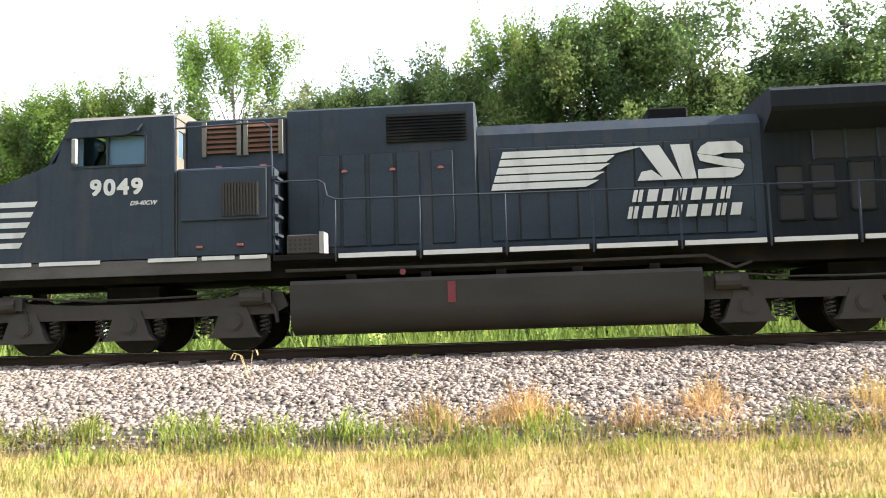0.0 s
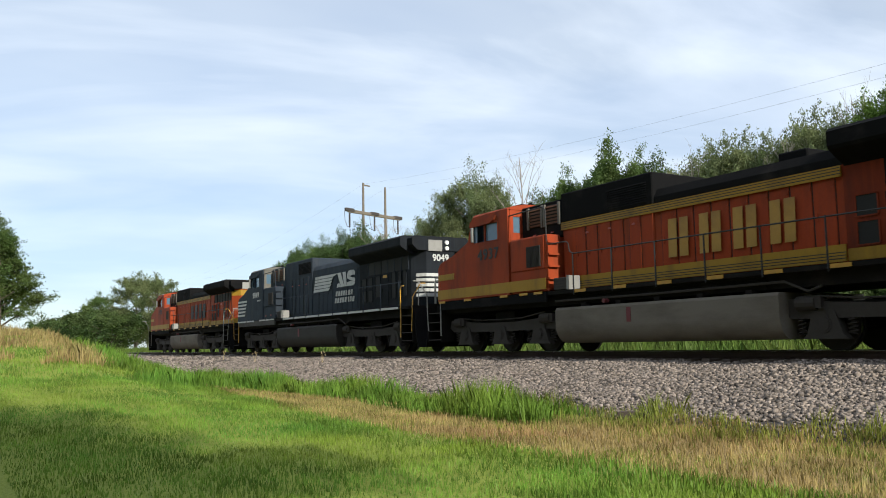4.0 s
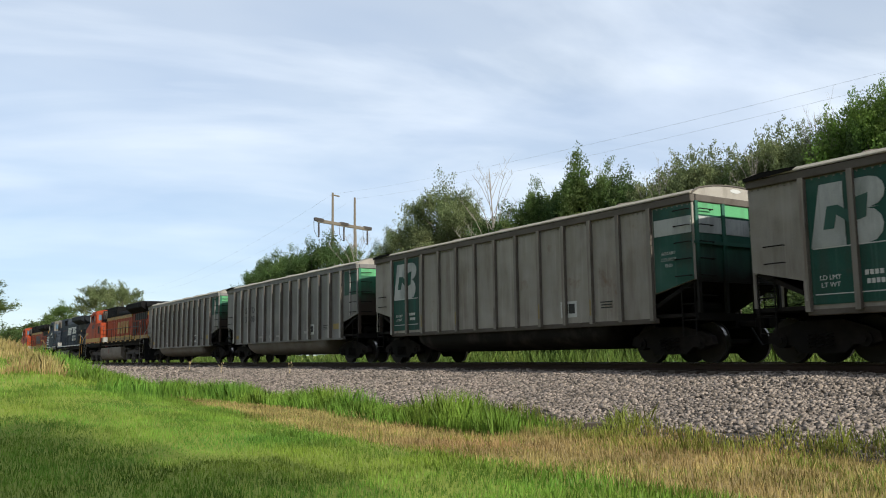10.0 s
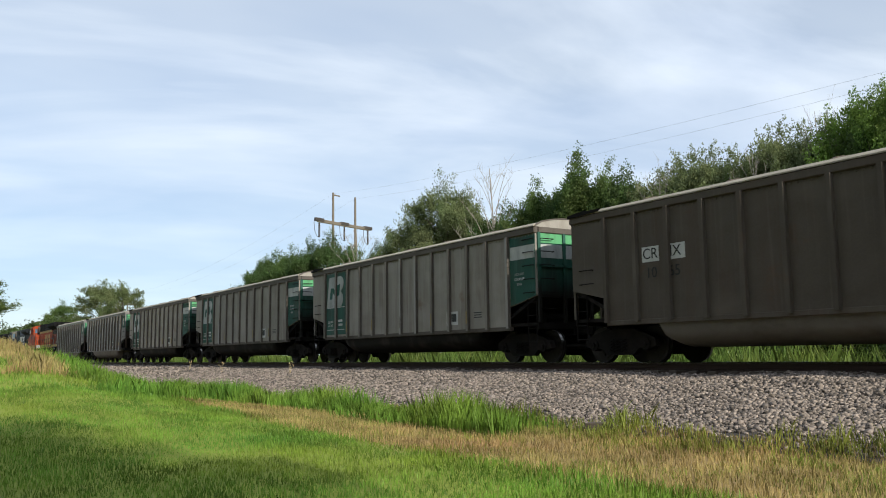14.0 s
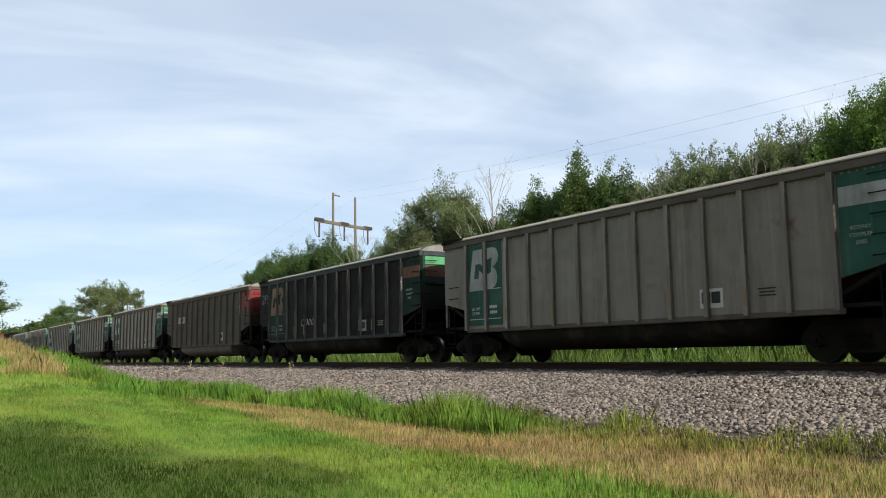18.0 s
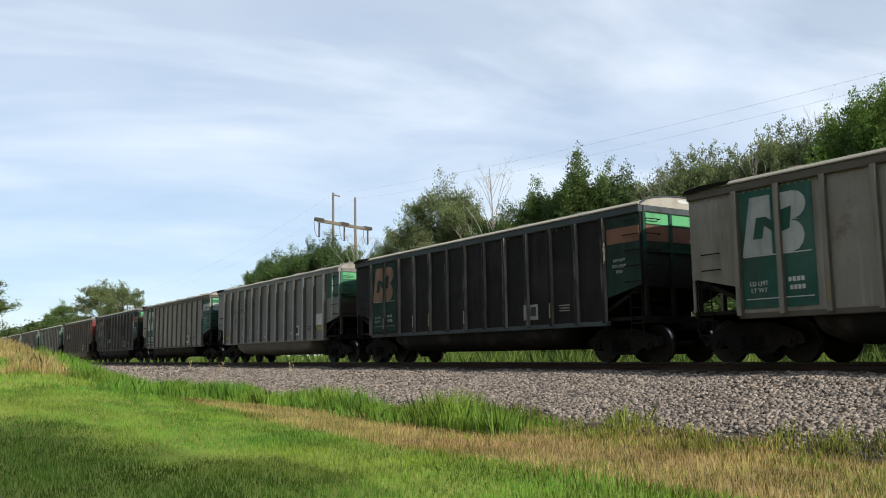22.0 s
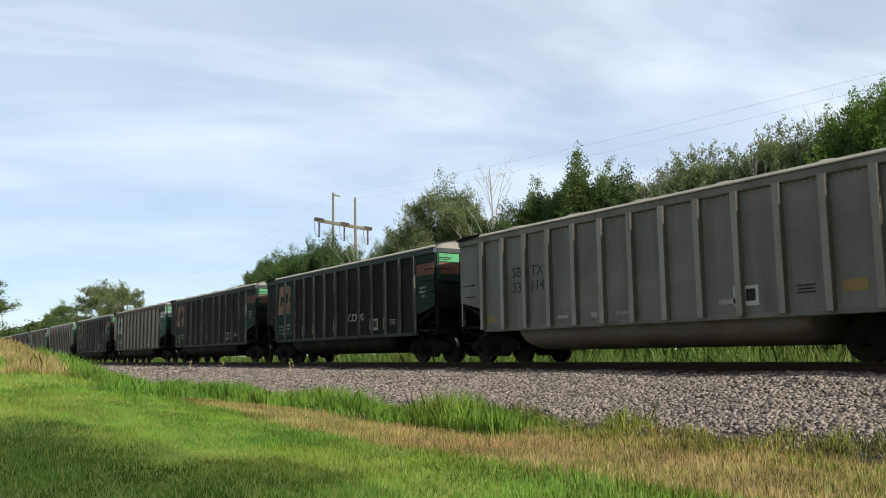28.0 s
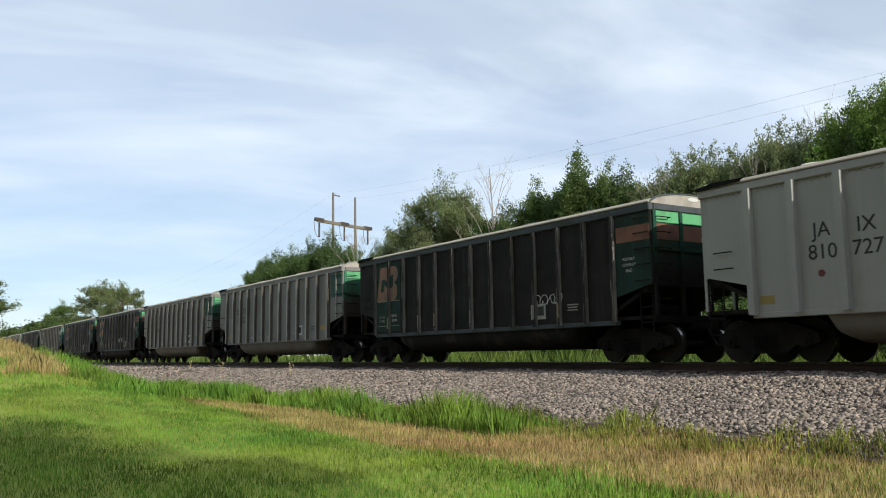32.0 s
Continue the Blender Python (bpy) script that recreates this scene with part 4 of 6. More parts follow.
        for x, z, w in ((2.58, 1.66, 0.34), (2.60, 1.50, 0.32)):
            for k in range(4):
                part("text_bar", f"text_bar{w}", lambda bm: box(bm, -w / 10, w / 10, -SIDE - 0.05, -SIDE - 0.04, -0.045, 0.045), ink, p, at=pose(-BODY + x + (k - 1.5) * w / 3.6, 0, z))
        for z, word in ((1.62, "LD LMT"), (1.48, "LT WT")):
            lettering(word, 0.13, -BODY + 1.72, -SIDE - 0.045, z, ink, p)
        q = part("panel", "rear_panel", lambda bm: prism(bm, [(BODY - 1.15, 1.61), (BODY - 0.02, 1.86), (BODY - 0.02, TOP - 0.2), (BODY - 1.15, TOP - 0.2)], -SIDE - 0.04, -SIDE - 0.02), panel_m, car, "green painted end panel")
        part("stripe", "rear_stripe", lambda bm: box(bm, BODY - 1.12, BODY - 0.03, -SIDE - 0.047, -SIDE - 0.038, 2.92, 3.30), M["emblem_white"] if style == "green" else M["rust_band"], q)
        for z, w in ((2.50, "ROTARY"), (2.36, "COUPLER"), (2.22, "END")):
            lettering(w, 0.105, BODY - 0.72, -SIDE - 0.045, z, M["emblem_white"], q)
    else:
        for k, (x0, x1) in enumerate(((BODY - 1.04, BODY - 0.60), (BODY - 0.50, BODY - 0.08))):
            part("panel", f"small_panel{k}", lambda bm: box(bm, x0, x1, -SIDE - 0.04, -SIDE - 0.02, 2.62, 3.56), panel_m if style != "brown" else M["red"], car, "small painted end panel")
        part("rib", "panel_post", lambda bm: box(bm, BODY - 0.59, BODY - 0.51, -SIDE - 0.07, -SIDE - 0.02, 1.80, 3.6), rib, car)
    part("data_panel", "data_panel", lambda bm: car_mark_shapes(bm, [(3.15, 1.40, 0.62, 0.42)]), M["white"] if style != "black" else M["rib"], car, "small boxed data panel")
    for x in (2.90, 3.16):
        part("data_field", "data_field", lambda bm: box(bm, 0, 0.23, -SIDE - 0.044, -SIDE - 0.036, 1.29, 1.54), M["ink"], car, at=pose(x, 0, 0))
    for j, (w, z) in enumerate(((0.42, 1.52), (0.36, 1.45), (0.40, 1.38))):
        part("notice", f"notice{j}", lambda bm: car_mark_shapes(bm, [(4.55, z, w, 0.03)]), M["ink"] if style != "black" else M["tan"], car)
    if style in ("silver", "pale"):
        for j, b in enumerate(((-5.78, 1.28, 0.34, 0.17), (5.55, 1.45, 0.50, 0.22))):
            part("placard", f"placard{j}", lambda bm: car_mark_shapes(bm, [b]), M["dull_yellow"], car, "faded yellow placard")
        for j, b in enumerate(((-2.6, 1.22, 0.42, 0.08), (-1.4, 1.22, 0.22, 0.12), (-0.4, 1.22, 0.45, 0.08), (2.7, 1.3, 0.5, 0.1))):
            part("notice", f"white_notice{j}", lambda bm: car_mark_shapes(bm, [b]), M["rib"], car)
    if mark:
        for z, word in ((2.55, mark), (2.12, number)):
            lettering(word[: len(word) // 2], 0.41, -4.50, -SIDE - 0.035, z, M["ink"], car, name="reporting_mark")
            lettering(word[len(word) // 2:], 0.41, -3.60, -SIDE - 0.035, z, M["ink"], car, name="reporting_mark")
    if style in ("black", "green"):
        for k in (1, 3, 4, 6, 9, 10) if style == "black" else (0, 2, 4, 6, 8, 10):
            part("rib_tab", "rib_tab", lambda bm: box(bm, -0.022, 0.022, -SIDE - 0.131, -SIDE - 0.114, 1.2, 1.6), M["dull_yellow"] if k % 3 else M["tan"], car, "faded reflective tab", at=pose(-BODY + 1.25 + k * (2 * BODY - 2.5) / 12, 0, 0))
    if mark == "JAIX":
        part("spot", "red_spot", lambda bm: disc(bm, -4.55, 1.72, 0.07, -SIDE - 0.04, -SIDE - 0.028, 14), M["gauge"], car, "small red spot")
    if mark == "GGPX":
        part("placard", "white_sheet", lambda bm: car_mark_shapes(bm, [(5.55, 1.78, 0.72, 0.5)]), M["white"], car, "white paper sheet on the side")
        for k in range(7):
            # loose chalk loops
            x = -4.4 + 1.02 * k
            pts = [(x + 0.20 * math.cos(a * 0.6 + k) + 0.03 * a, -SIDE - 0.04, 1.52 + (0.16 + 0.05 * (k % 3)) * math.sin(a * (0.75 + 0.1 * (k % 4)) + k)) for a in range(9)]
            part("chalk_mark", f"chalk{k}", lambda bm: tube(bm, pts, 0.012, 4), M["white"], car)
    if i in (7, 13, 16):
        for k in range(4):
            # small sprayed scrawls
            x, z = 1.2 + 0.32 * k + 0.6 * (i - 13), 1.72
            pts = [(x + 0.13 * math.cos(a * 0.9 + k) + 0.02 * a, -SIDE - 0.04, z + 0.14 * math.sin(a * (0.8 + 0.2 * k) + i)) for a in range(9)]
            part("paint_scrawl", f"scrawl{i}{k}", lambda bm: tube(bm, pts, 0.013, 4), M["white"], car)
    if i == 7:
        lettering("2FS", 0.62, -BODY + 0.66, -SIDE - 0.035, 2.95, M["chalk_blue"], car, slant=0.15, name="paint_scrawl")
    if style == "brown":
        for j, (x, z, w, h) in enumerate(((-4.62, 2.55, 0.52, 0.36), (-3.86, 2.55, 0.56, 0.36))):
            part("mark_plate", f"mark_plate{j}", lambda bm: car_mark_shapes(bm, [(x, z, w, h)]), M["white"], car, "faded white marking plate")
        for x, z, word in ((-4.62, 2.55, "CR"), (-3.86, 2.55, "IX"), (-4.6, 2.1, "10"), (-3.9, 2.1, "65")):
            lettering(word, 0.36, x, -SIDE - 0.042, z, M["ink"], car, name="reporting_mark")
    CARS.append((car, 3 * LOCO + PITCH * (i - 0.5)))
    return car


CARS = []
TRAIN = [("silver", "SBTX", "33169"), ("silver", "SBTX", "33080"), ("green",), ("green",), ("green",), ("brown",), ("black",), ("green",), ("silver", "GGPX", "1721"),
         ("black",), ("green",), ("black",), ("black",), ("silver", "SBTX", "33114"), ("silver", "SBTX", "33227"), ("black",), ("pale", "JAIX", "810727"), ("silver",)]
for i, spec in enumerate(TRAIN):
    coal_car(i + 1, *spec)

# ---- locomotives: cab and nose at -x, radiators at +x ----
AX = 2.0                         # axle spacing
TRUCK_X = 6.62


def loco_sideframe(s):
    """Long cast frame of a three-axle truck with boxes over the axle ends."""
    def make(bm):
        y = s * 1.12
        prism(bm, [(-3.0, 0.80), (-2.9, 1.06), (-2.3, 1.08), (-1.9, 0.98), (-0.9, 0.92), (0.9, 0.92), (1.9, 0.98), (2.3, 1.08), (2.9, 1.06), (3.0, 0.80), (2.75, 0.66), (0.6, 0.64), (-0.6, 0.64), (-2.75, 0.66)], y - 0.07, y + 0.07)
        for x in (-AX, 0, AX):
            prism(bm, [(x - 0.50, 0.24), (x - 0.40, 0.34), (x - 0.24, 0.80), (x + 0.24, 0.80), (x + 0.40, 0.34), (x + 0.50, 0.24)], y - 0.10, y + 0.10)
    return make


def axle_cap(s):
    def make(bm):
        disc(bm, 0, 0.533, 0.17, s * 1.22 - 0.02, s * 1.22 + 0.02, 18)
        disc(bm, 0, 0.533, 0.13, s * 1.245 - 0.012, s * 1.245 + 0.012, 18)
    return make


def brake_cylinder(s):
    def make(bm):
        y = s * 1.2
        prism(bm, [(y + 0.15 * math.cos(i * math.pi / 6), 0.97 + 0.15 * math.sin(i * math.pi / 6)) for i in range(12)], -0.22, 0.22, "x")
        box(bm, 0.22, 0.36, y - 0.1, y + 0.1, 0.86, 1.1)
        tube(bm, [(0.3, y, 0.95), (0.42, y, 0.75), (0.46, y, 0.5)], 0.04, 5)
    return make


def loco_truck(x, parent):
    t = part("truck", "loco_bolster", lambda bm: (box(bm, -2.7, 2.7, -0.95, 0.95, 0.72, 0.98), box(bm, -0.5, 0.5, -1.0, 1.0, 0.95, 1.25)), M["under"], parent, at=pose(x, 0, 0))
    for s in (-1, 1):
        part("side_frame", f"loco_side{s}", loco_sideframe(s), M["truck"], t)
        for k in (-AX, 0, AX):
            part("axle_box", f"axlecap{s}", axle_cap(s), M["truck"], t, at=pose(k, 0, 0))
            for c in (-0.56, 0.56):
                part("spring", "coil_big", coil(0.085, 0.32), M["truck"], t, at=pose(k + c, s * 1.12, 0.32))
        for k in (-2.35, 2.35):
            part("brake_cylinder", f"brakecyl{s}", brake_cylinder(s), M["truck"], t, at=pose(k, 0, 0, 0, 0, 0))
    part("pipe", "truck_pipe", lambda bm: tube(bm, [(-2.4, -1.22, 1.13), (-1.2, -1.22, 1.02), (0, -1.22, 1.0), (1.2, -1.22, 1.02), (2.3, -1.22, 1.16)], 0.022, 5), M["truck"], t)
    for k in (-AX, 0, AX):
        wheelset(0.533, k, t)


def mirror_box(bm, x0, x1, y0, y1, z0, z1):
    box(bm, x0, x1, -y1, -y0, z0, z1)
    box(bm, x0, x1, y0, y1, z0, z1)


CAB_LOW = [(-9.82, 1.72), (-9.78, 2.85), (-9.6, 3.02), (-8.85, 3.2), (-8.10, 3.48), (-5.62, 3.48), (-5.62, 1.72)]


def cab_wall(s):
    """Side of nose and cab, with the opening of the side window."""
    def make(bm):
        lo, hi = (s * 1.5 - 0.04, s * 1.5 + 0.04)
        for out in (CAB_LOW, [(-8.10, 3.48), (-7.87, 3.57), (-7.70, 4.02), (-7.58, 4.02), (-7.58, 3.48)], [(-6.15, 3.48), (-6.15, 4.02), (-5.62, 4.02), (-5.62, 3.48)],
                    [(-7.70, 4.02), (-7.62, 4.25), (-7.55, 4.33), (-5.62, 4.36), (-5.62, 4.02)]):
            prism(bm, out, lo, hi)
    return make


def nose_shape(bm):
    prism(bm, [(-9.83, 1.72), (-9.79, 2.85), (-9.6, 3.03), (-8.85, 3.21), (-8.10, 3.49), (-8.0, 3.2), (-8.0, 1.72)], -1.462, 1.462)


def cab_roof(bm):
    prism(bm, [(-1.5, 4.33), (-1.42, 4.42), (-0.9, 4.52), (0.9, 4.52), (1.42, 4.42), (1.5, 4.33)], -7.62, -5.58, "x")


def windshield_post(bm):
    prism(bm, [(-8.12, 3.48), (-8.06, 3.48), (-7.60, 4.28), (-7.66, 4.28)], 0, 0.1)


def rear_cab_wall(bm):
    for y0, y1, z0, z1 in ((-1.46, 1.46, 1.72, 3.62), (-1.46, 1.46, 4.12, 4.34), (-1.46, -1.34, 3.62, 4.12), (1.34, 1.46, 3.62, 4.12), (-1.08, 1.08, 3.62, 4.12)):
        box(bm, -5.66, -5.60, y0, y1, z0, z1)


def cabinet_shape(bm):
    """Full-width equipment cabinet behind the cab."""
    box(bm, -5.59, -3.80, -1.5, 1.5, 1.72, 3.36)
    soften(bm, 0.03)


def narrow_top(bm):
    box(bm, -5.59, -3.66, -1.02, 1.02, 3.3, 4.38)
    soften(bm, 0.03)


def blower_shape(bm):
    box(bm, -3.65, -0.07, -1.02, 1.02, 1.70, 4.50)
    soften(bm, 0.04)


def engine_shape(bm):
    prism(bm, [(-0.98, 1.70), (0.98, 1.70), (0.98, 3.85), (0.85, 4.05), (-0.85, 4.05), (-0.98, 3.85)], -0.06, 5.1, "x")


def radiator_base(bm):
    prism(bm, [(5.1, 1.0), (9.6, 1.0), (10.12, 0.62), (10.12, -0.62), (9.6, -1.0), (5.1, -1.0)], 1.70, 3.90, "z")


def radiator_wing(bm):
    """Flat overhanging radiator housing, its underside sloping in a little."""
    prism(bm, [(-1.01, 3.66), (1.01, 3.66), (1.48, 3.93), (1.53, 4.0), (1.53, 4.29), (1.42, 4.37), (-1.42, 4.37), (-1.53, 4.29), (-1.53, 4.0), (-1.48, 3.93)], 5.15, 9.75, "x")
    prism(bm, [(-1.01, 3.80), (1.01, 3.80), (1.24, 4.0), (1.24, 4.25), (1.14, 4.34), (-1.14, 4.34), (-1.24, 4.25), (-1.24, 4.0)], 9.75, 10.16, "x")


def end_wrap(z0, z1, back=9.785):
    """A band round the end wall and its slanted corners."""
    y = 0.63 + (10.128 - back) * 0.73 if back > 9.6 else 1.008
    out = [(back, -y), (10.128, -0.63), (10.128, 0.63), (back, y)] if back > 9.6 else [(back, -1.008), (9.605, -1.008), (10.128, -0.63), (10.128, 0.63), (9.605, 1.008), (back, 1.008)]
    return lambda bm: prism(bm, out, z0, z1, "z")


def deck_shape(bm):
    box(bm, -10.3, 10.55, -1.3, 1.3, 1.30, 1.62)
    box(bm, -3.8, 10.3, -1.52, 1.52, 1.60, 1.70)


def skirt(bm):
    mirror_box(bm, -9.75, -3.85, 1.46, 1.53, 1.42, 1.70)


def pilot(d):
    def make(bm):
        x = d * 10.6
        prism(bm, [(x, 1.6), (x + d * 0.06, 1.6), (x + d * 0.14, 0.75), (x + d * 0.3, 0.18), (x + d * 0.24, 0.18), (x + d * 0.06, 0.75)], -1.45, 1.45)
    return make


def tank_shape(bm):
    n = [(-1.46, 1.22), (-1.5, 1.15), (-1.5, 0.74)] + [(-1.5 + 0.42 * (1 - math.cos(k * 0.0982)), 0.74 - 0.5 * math.sin(k * 0.0982)) for k in range(1, 17)] + [(1.5 - 0.42 * (1 - math.cos(k * 0.0982)), 0.74 - 0.5 * math.sin(k * 0.0982)) for k in range(16, 0, -1)] + [(1.5, 0.74), (1.5, 1.15), (1.46, 1.22)]
    prism(bm, n, -3.5, 3.8, "x")


def stile_shape(bm):
    box(bm, -0.02, 0.02, -0.26, 0.26, 0.35, 1.7)


def tread_shape(bm):
    box(bm, -0.38, 0.42, -0.24, 0.24, -0.015, 0.015)


def handrail_end(bm):
    tube(bm, [(-0.40, 0, 0.55), (-0.40, 0, 2.35), (-0.32, 0, 2.45), (-0.15, 0, 2.45)], 0.022, 6)
    tube(bm, [(0.44, 0, 0.75), (0.50, 0, 1.5), (0.44, 0.05, 2.0), (0.60, 0.3, 2.5), (0.60, 0.5, 2.5)], 0.022, 6)


def long_rail(s):
    def make(bm):
        y = s * 1.5
        tube(bm, [(-5.6, y, 4.12), (-3.95, y, 4.16), (-3.82, y, 4.05), (-3.80, y, 3.1), (-3.70, y, 3.04), (-2.95, y, 3.04), (-2.85, y, 2.98), (-2.80, y, 2.75), (-2.65, y, 2.68), (9.7, y, 2.60)], 0.019, 6)
    return make


def post_shape(bm):
    tube(bm, [(0, 0, 1.55), (0, 0, 2.66)], 0.02, 6)


def louvre(x0, x1, z0, z1, y, n):
    def make(bm):
        for k in range(n):
            z = z0 + (z1 - z0) * (k + 0.5) / n
            prism(bm, [(-y - 0.03, z - 0.03), (-y, z + 0.03), (-y + 0.03, z + 0.03), (-y + 0.03, z - 0.03)], x0, x1, "x")
    return make


def slats(x0, x1, z0, z1, y, n):
    def make(bm):
        for k in range(n):
            x = x0 + (x1 - x0) * (k + 0.5) / n
            w = (x1 - x0) / n * 0.3
            box(bm, x - w, x + w, -y - 0.015, -y + 0.01, z0, z1)
    return make


def plate(x0, x1, z0, z1, y, t=0.012):
    return lambda bm: box(bm, x0, x1, -y - t, -y + 0.004, z0, z1)


def door_shape(w, h):
    """Hood door with a rounded rim, hinges and latch."""
    def make(bm):
        box(bm, -w / 2 + 0.012, w / 2 - 0.012, -0.022, 0.01, 0, h)
        soften(bm, 0.008)
        for z in (0.25, h - 0.25):
            box(bm, w / 2 - 0.09, w / 2 - 0.02, -0.04, -0.02, z - 0.03, z + 0.03)
        box(bm, -w / 2 + 0.06, -w / 2 + 0.1, -0.045, -0.02, h / 2 - 0.08, h / 2 + 0.08)
    return make


def hood_door(w, h, x, y, z, body, parent):
    """A door with the dark gap round it."""
    d = part("hood_door", f"door{w}{h}", door_shape(w, h), body, parent, at=pose(x, y, z))
    part("door_gap", f"gap{w}{h}", lambda bm: box(bm, -w / 2 - 0.006, w / 2 + 0.006, -0.007, 0.004, -0.016, h + 0.016), M["hole"], d, "dark gap round the door")


def end_letters(text, size, x, y, z, material, parent):
    ob = lettering(text, size, 0, 0, 0, material, parent, bold=0.008)
    ob.matrix_basis = pose(x, y, z, 90, 0, 90)
    return ob


def side_shapes(polys, y=-1.02):
    def make(bm):
        for p in polys:
            prism(bm, p, y - 0.03, y - 0.022)
    return make


LOCO_LABELS = {"black": "black diesel locomotive with white stripes and emblem", "orange": "orange diesel locomotive with yellow bands and black roof",
               "swoosh": "leading orange diesel locomotive with black top and dark emblem"}


def loco(i, scheme, number):
    ob = tagged(new("locomotive"), LOCO_LABELS[scheme], "locomotive", "locomotives of the train")
    dark = scheme == "black"
    body, roof = (M["ns"], M["ns"]) if dark else (M["orange"], M["locoroof"])
    mark = M["white"] if dark else M["ink"]
    rear = M["ns_rear"] if dark else M["orange_soot"] if scheme == "orange" else body
    # frame and running gear
    fr = part("frame", "deck", deck_shape, M["under"], ob)
    part("skirt", "skirt", skirt, M["locoroof"] if not dark else M["skirt"], ob)
    for d in (-1, 1):
        loco_truck(d * TRUCK_X, ob)
        part("pilot", f"pilot{d}", pilot(d), M["locoroof"], ob)
        part("coupler", f"coupler{d}", coupler_shape(d), M["under"], ob, at=pose(d * 10.45, 0, 0))
        for k in range(3):
            part("hose", f"hose{d}", hose(d), M["hole"], ob, at=pose(d * 10.62, -0.9 + 0.28 * k, 0.15))
        for s in (-1, 1):
            st = part("step_stile", "stile", stile_shape, M["under"], ob, at=pose(d * 10.15 + 0.44, s * 1.26, 0))
            part("step_stile", "stile", stile_shape, M["under"], ob, at=pose(d * 10.15 - 0.40, s * 1.26, 0))
            for z in (0.42, 0.72, 1.02, 1.34):
                part("tread", "tread", tread_shape, M["truck"], st, at=pose(-0.44, 0.01 * s, z))
            part("handrail", "handrail_end", handrail_end, M["amber"] if dark else M["steel"], ob, at=pose(d * 10.1, s * 1.52, 0, 0, 0, 0 if d * s < 0 else 180))
    part("fuel_tank", "tank", tank_shape, M["tank"] if dark else M["tank_pale"], ob)
    part("gauge", "gauge", plate(-0.66, -0.52, 0.75, 1.12, 1.505), M["gauge"], ob, "red fuel gauge plate")
    part("air_tank", "air_tank", lambda bm: prism(bm, [(-1.2 + 0.16 * math.cos(k * 0.785), 1.42 + 0.14 * math.sin(k * 0.785)) for k in range(8)], -3.2, 3.4, "x"), M["under"], ob)
    part("filler", "filler", lambda bm: disc(bm, -1.45, 1.32, 0.055, -1.56, -1.4, 12), M["gauge"], ob, "red filler cap")
    # nose and cab
    for s in (-1, 1):
        part("cab_side", f"cabwall{s}", cab_wall(s), body, ob)
    part("nose", "nose", nose_shape, body, ob)
    # black loco: sun and sky glare put into a pale roof and rear wall
    part("cab_roof", "cab_roof", cab_roof, M["cab_grey"] if dark else body, ob)
    for y in (-1.42, -0.05, 1.32):
        part("windshield_post", "wspost", windshield_post, body, ob, at=pose(0, y, 0))
    part("cab_wall", "rearwall", rear_cab_wall, body if not dark else M["cab_grey"], ob)
    part("cab_floor", "cab_floor", lambda bm: box(bm, -8.0, -5.66, -1.46, 1.46, 2.2, 2.3), M["hole"], ob)
    for s in (-1, 1):
        w = part("window", f"winframe{s}", lambda bm: [box(bm, x0, x1, s * 1.5 - 0.055, s * 1.5 + 0.055, z0, z1) for x0, x1, z0, z1 in ((-7.60, -7.56, 3.46, 4.04), (-6.17, -6.13, 3.46, 4.04), (-7.56, -6.17, 3.44, 3.48), (-7.56, -6.17, 4.02, 4.06), (-6.90, -6.86, 3.48, 4.02))], body, ob)
        for x0, x1 in ((-7.56, -7.36), (-6.86, -6.17)):
            g = part("pane", f"pane{x0}{s}", lambda bm: box(bm, x0, x1, s * 1.49 - 0.006, s * 1.49 + 0.006, 3.48, 4.02), M["glass"], w)
        part("sunshade", f"shade{s}", lambda bm: prism(bm, [(-7.66, 4.00), (-7.6, 4.18), (-6.2, 4.22), (-6.3, 4.10), (-6.5, 4.02)], min(s * 1.54, s * 1.62), max(s * 1.54, s * 1.62)), roof if dark else body, ob)
    ws = part("pane", "wspane", lambda bm: prism(bm, [(-8.09, 3.48), (-8.08, 3.48), (-7.63, 4.27), (-7.64, 4.27)], -1.34, 1.34), M["glass"], ob)
    part("mirror", "mirror", lambda bm: (box(bm, -7.50, -7.40, -1.68, -1.60, 3.50, 3.98), soften(bm, 0.02)), M["steel"], ob)
    for s in (-1.21, 1.21):
        part("rear_window", "cab_rear_pane", lambda bm: box(bm, -5.635, -5.625, -0.13, 0.13, 3.62, 4.12), M["glass"], ob, at=pose(0, s, 0))
    part("horn", "horn", lambda bm: (tube(bm, [(-6.6, -0.3, 4.6), (-6.2, -0.3, 4.6), (-6.05, -0.3, 4.6)], [0.03, 0.05, 0.1], 8), box(bm, -6.5, -6.3, -0.4, 0.2, 4.5, 4.56)), M["locoroof"], ob)
    part("roof_unit", "roof_unit", lambda bm: (box(bm, -7.2, -5.9, -0.8, 0.8, 4.5, 4.6), soften(bm, 0.03)), M["locoroof"], ob)
    part("headlight", "nose_light", lambda bm: [prism(bm, [(y + 0.09 * math.cos(k * 0.524), 4.16 + 0.09 * math.sin(k * 0.524)) for k in range(12)], -7.78, -7.66, "x") for y in (-0.14, 0.14)], M["lamp"], ob)
    # hoods
    part("cabinet", "cabinet", cabinet_shape, body, ob)
    part("cabinet_door", "cabdoor", lambda bm: (box(bm, -5.50, -3.9, -1.535, -1.49, 2.38, 3.32), soften(bm, 0.012)), body, ob)
    lv = part("vent", "cabvent", plate(-4.72, -4.05, 2.45, 3.06, 1.535), M["hole"], ob)
    part("vent_slats", "cabvent_slats", slats(-4.72, -4.05, 2.45, 3.06, 1.545, 12), M["truck"], lv)
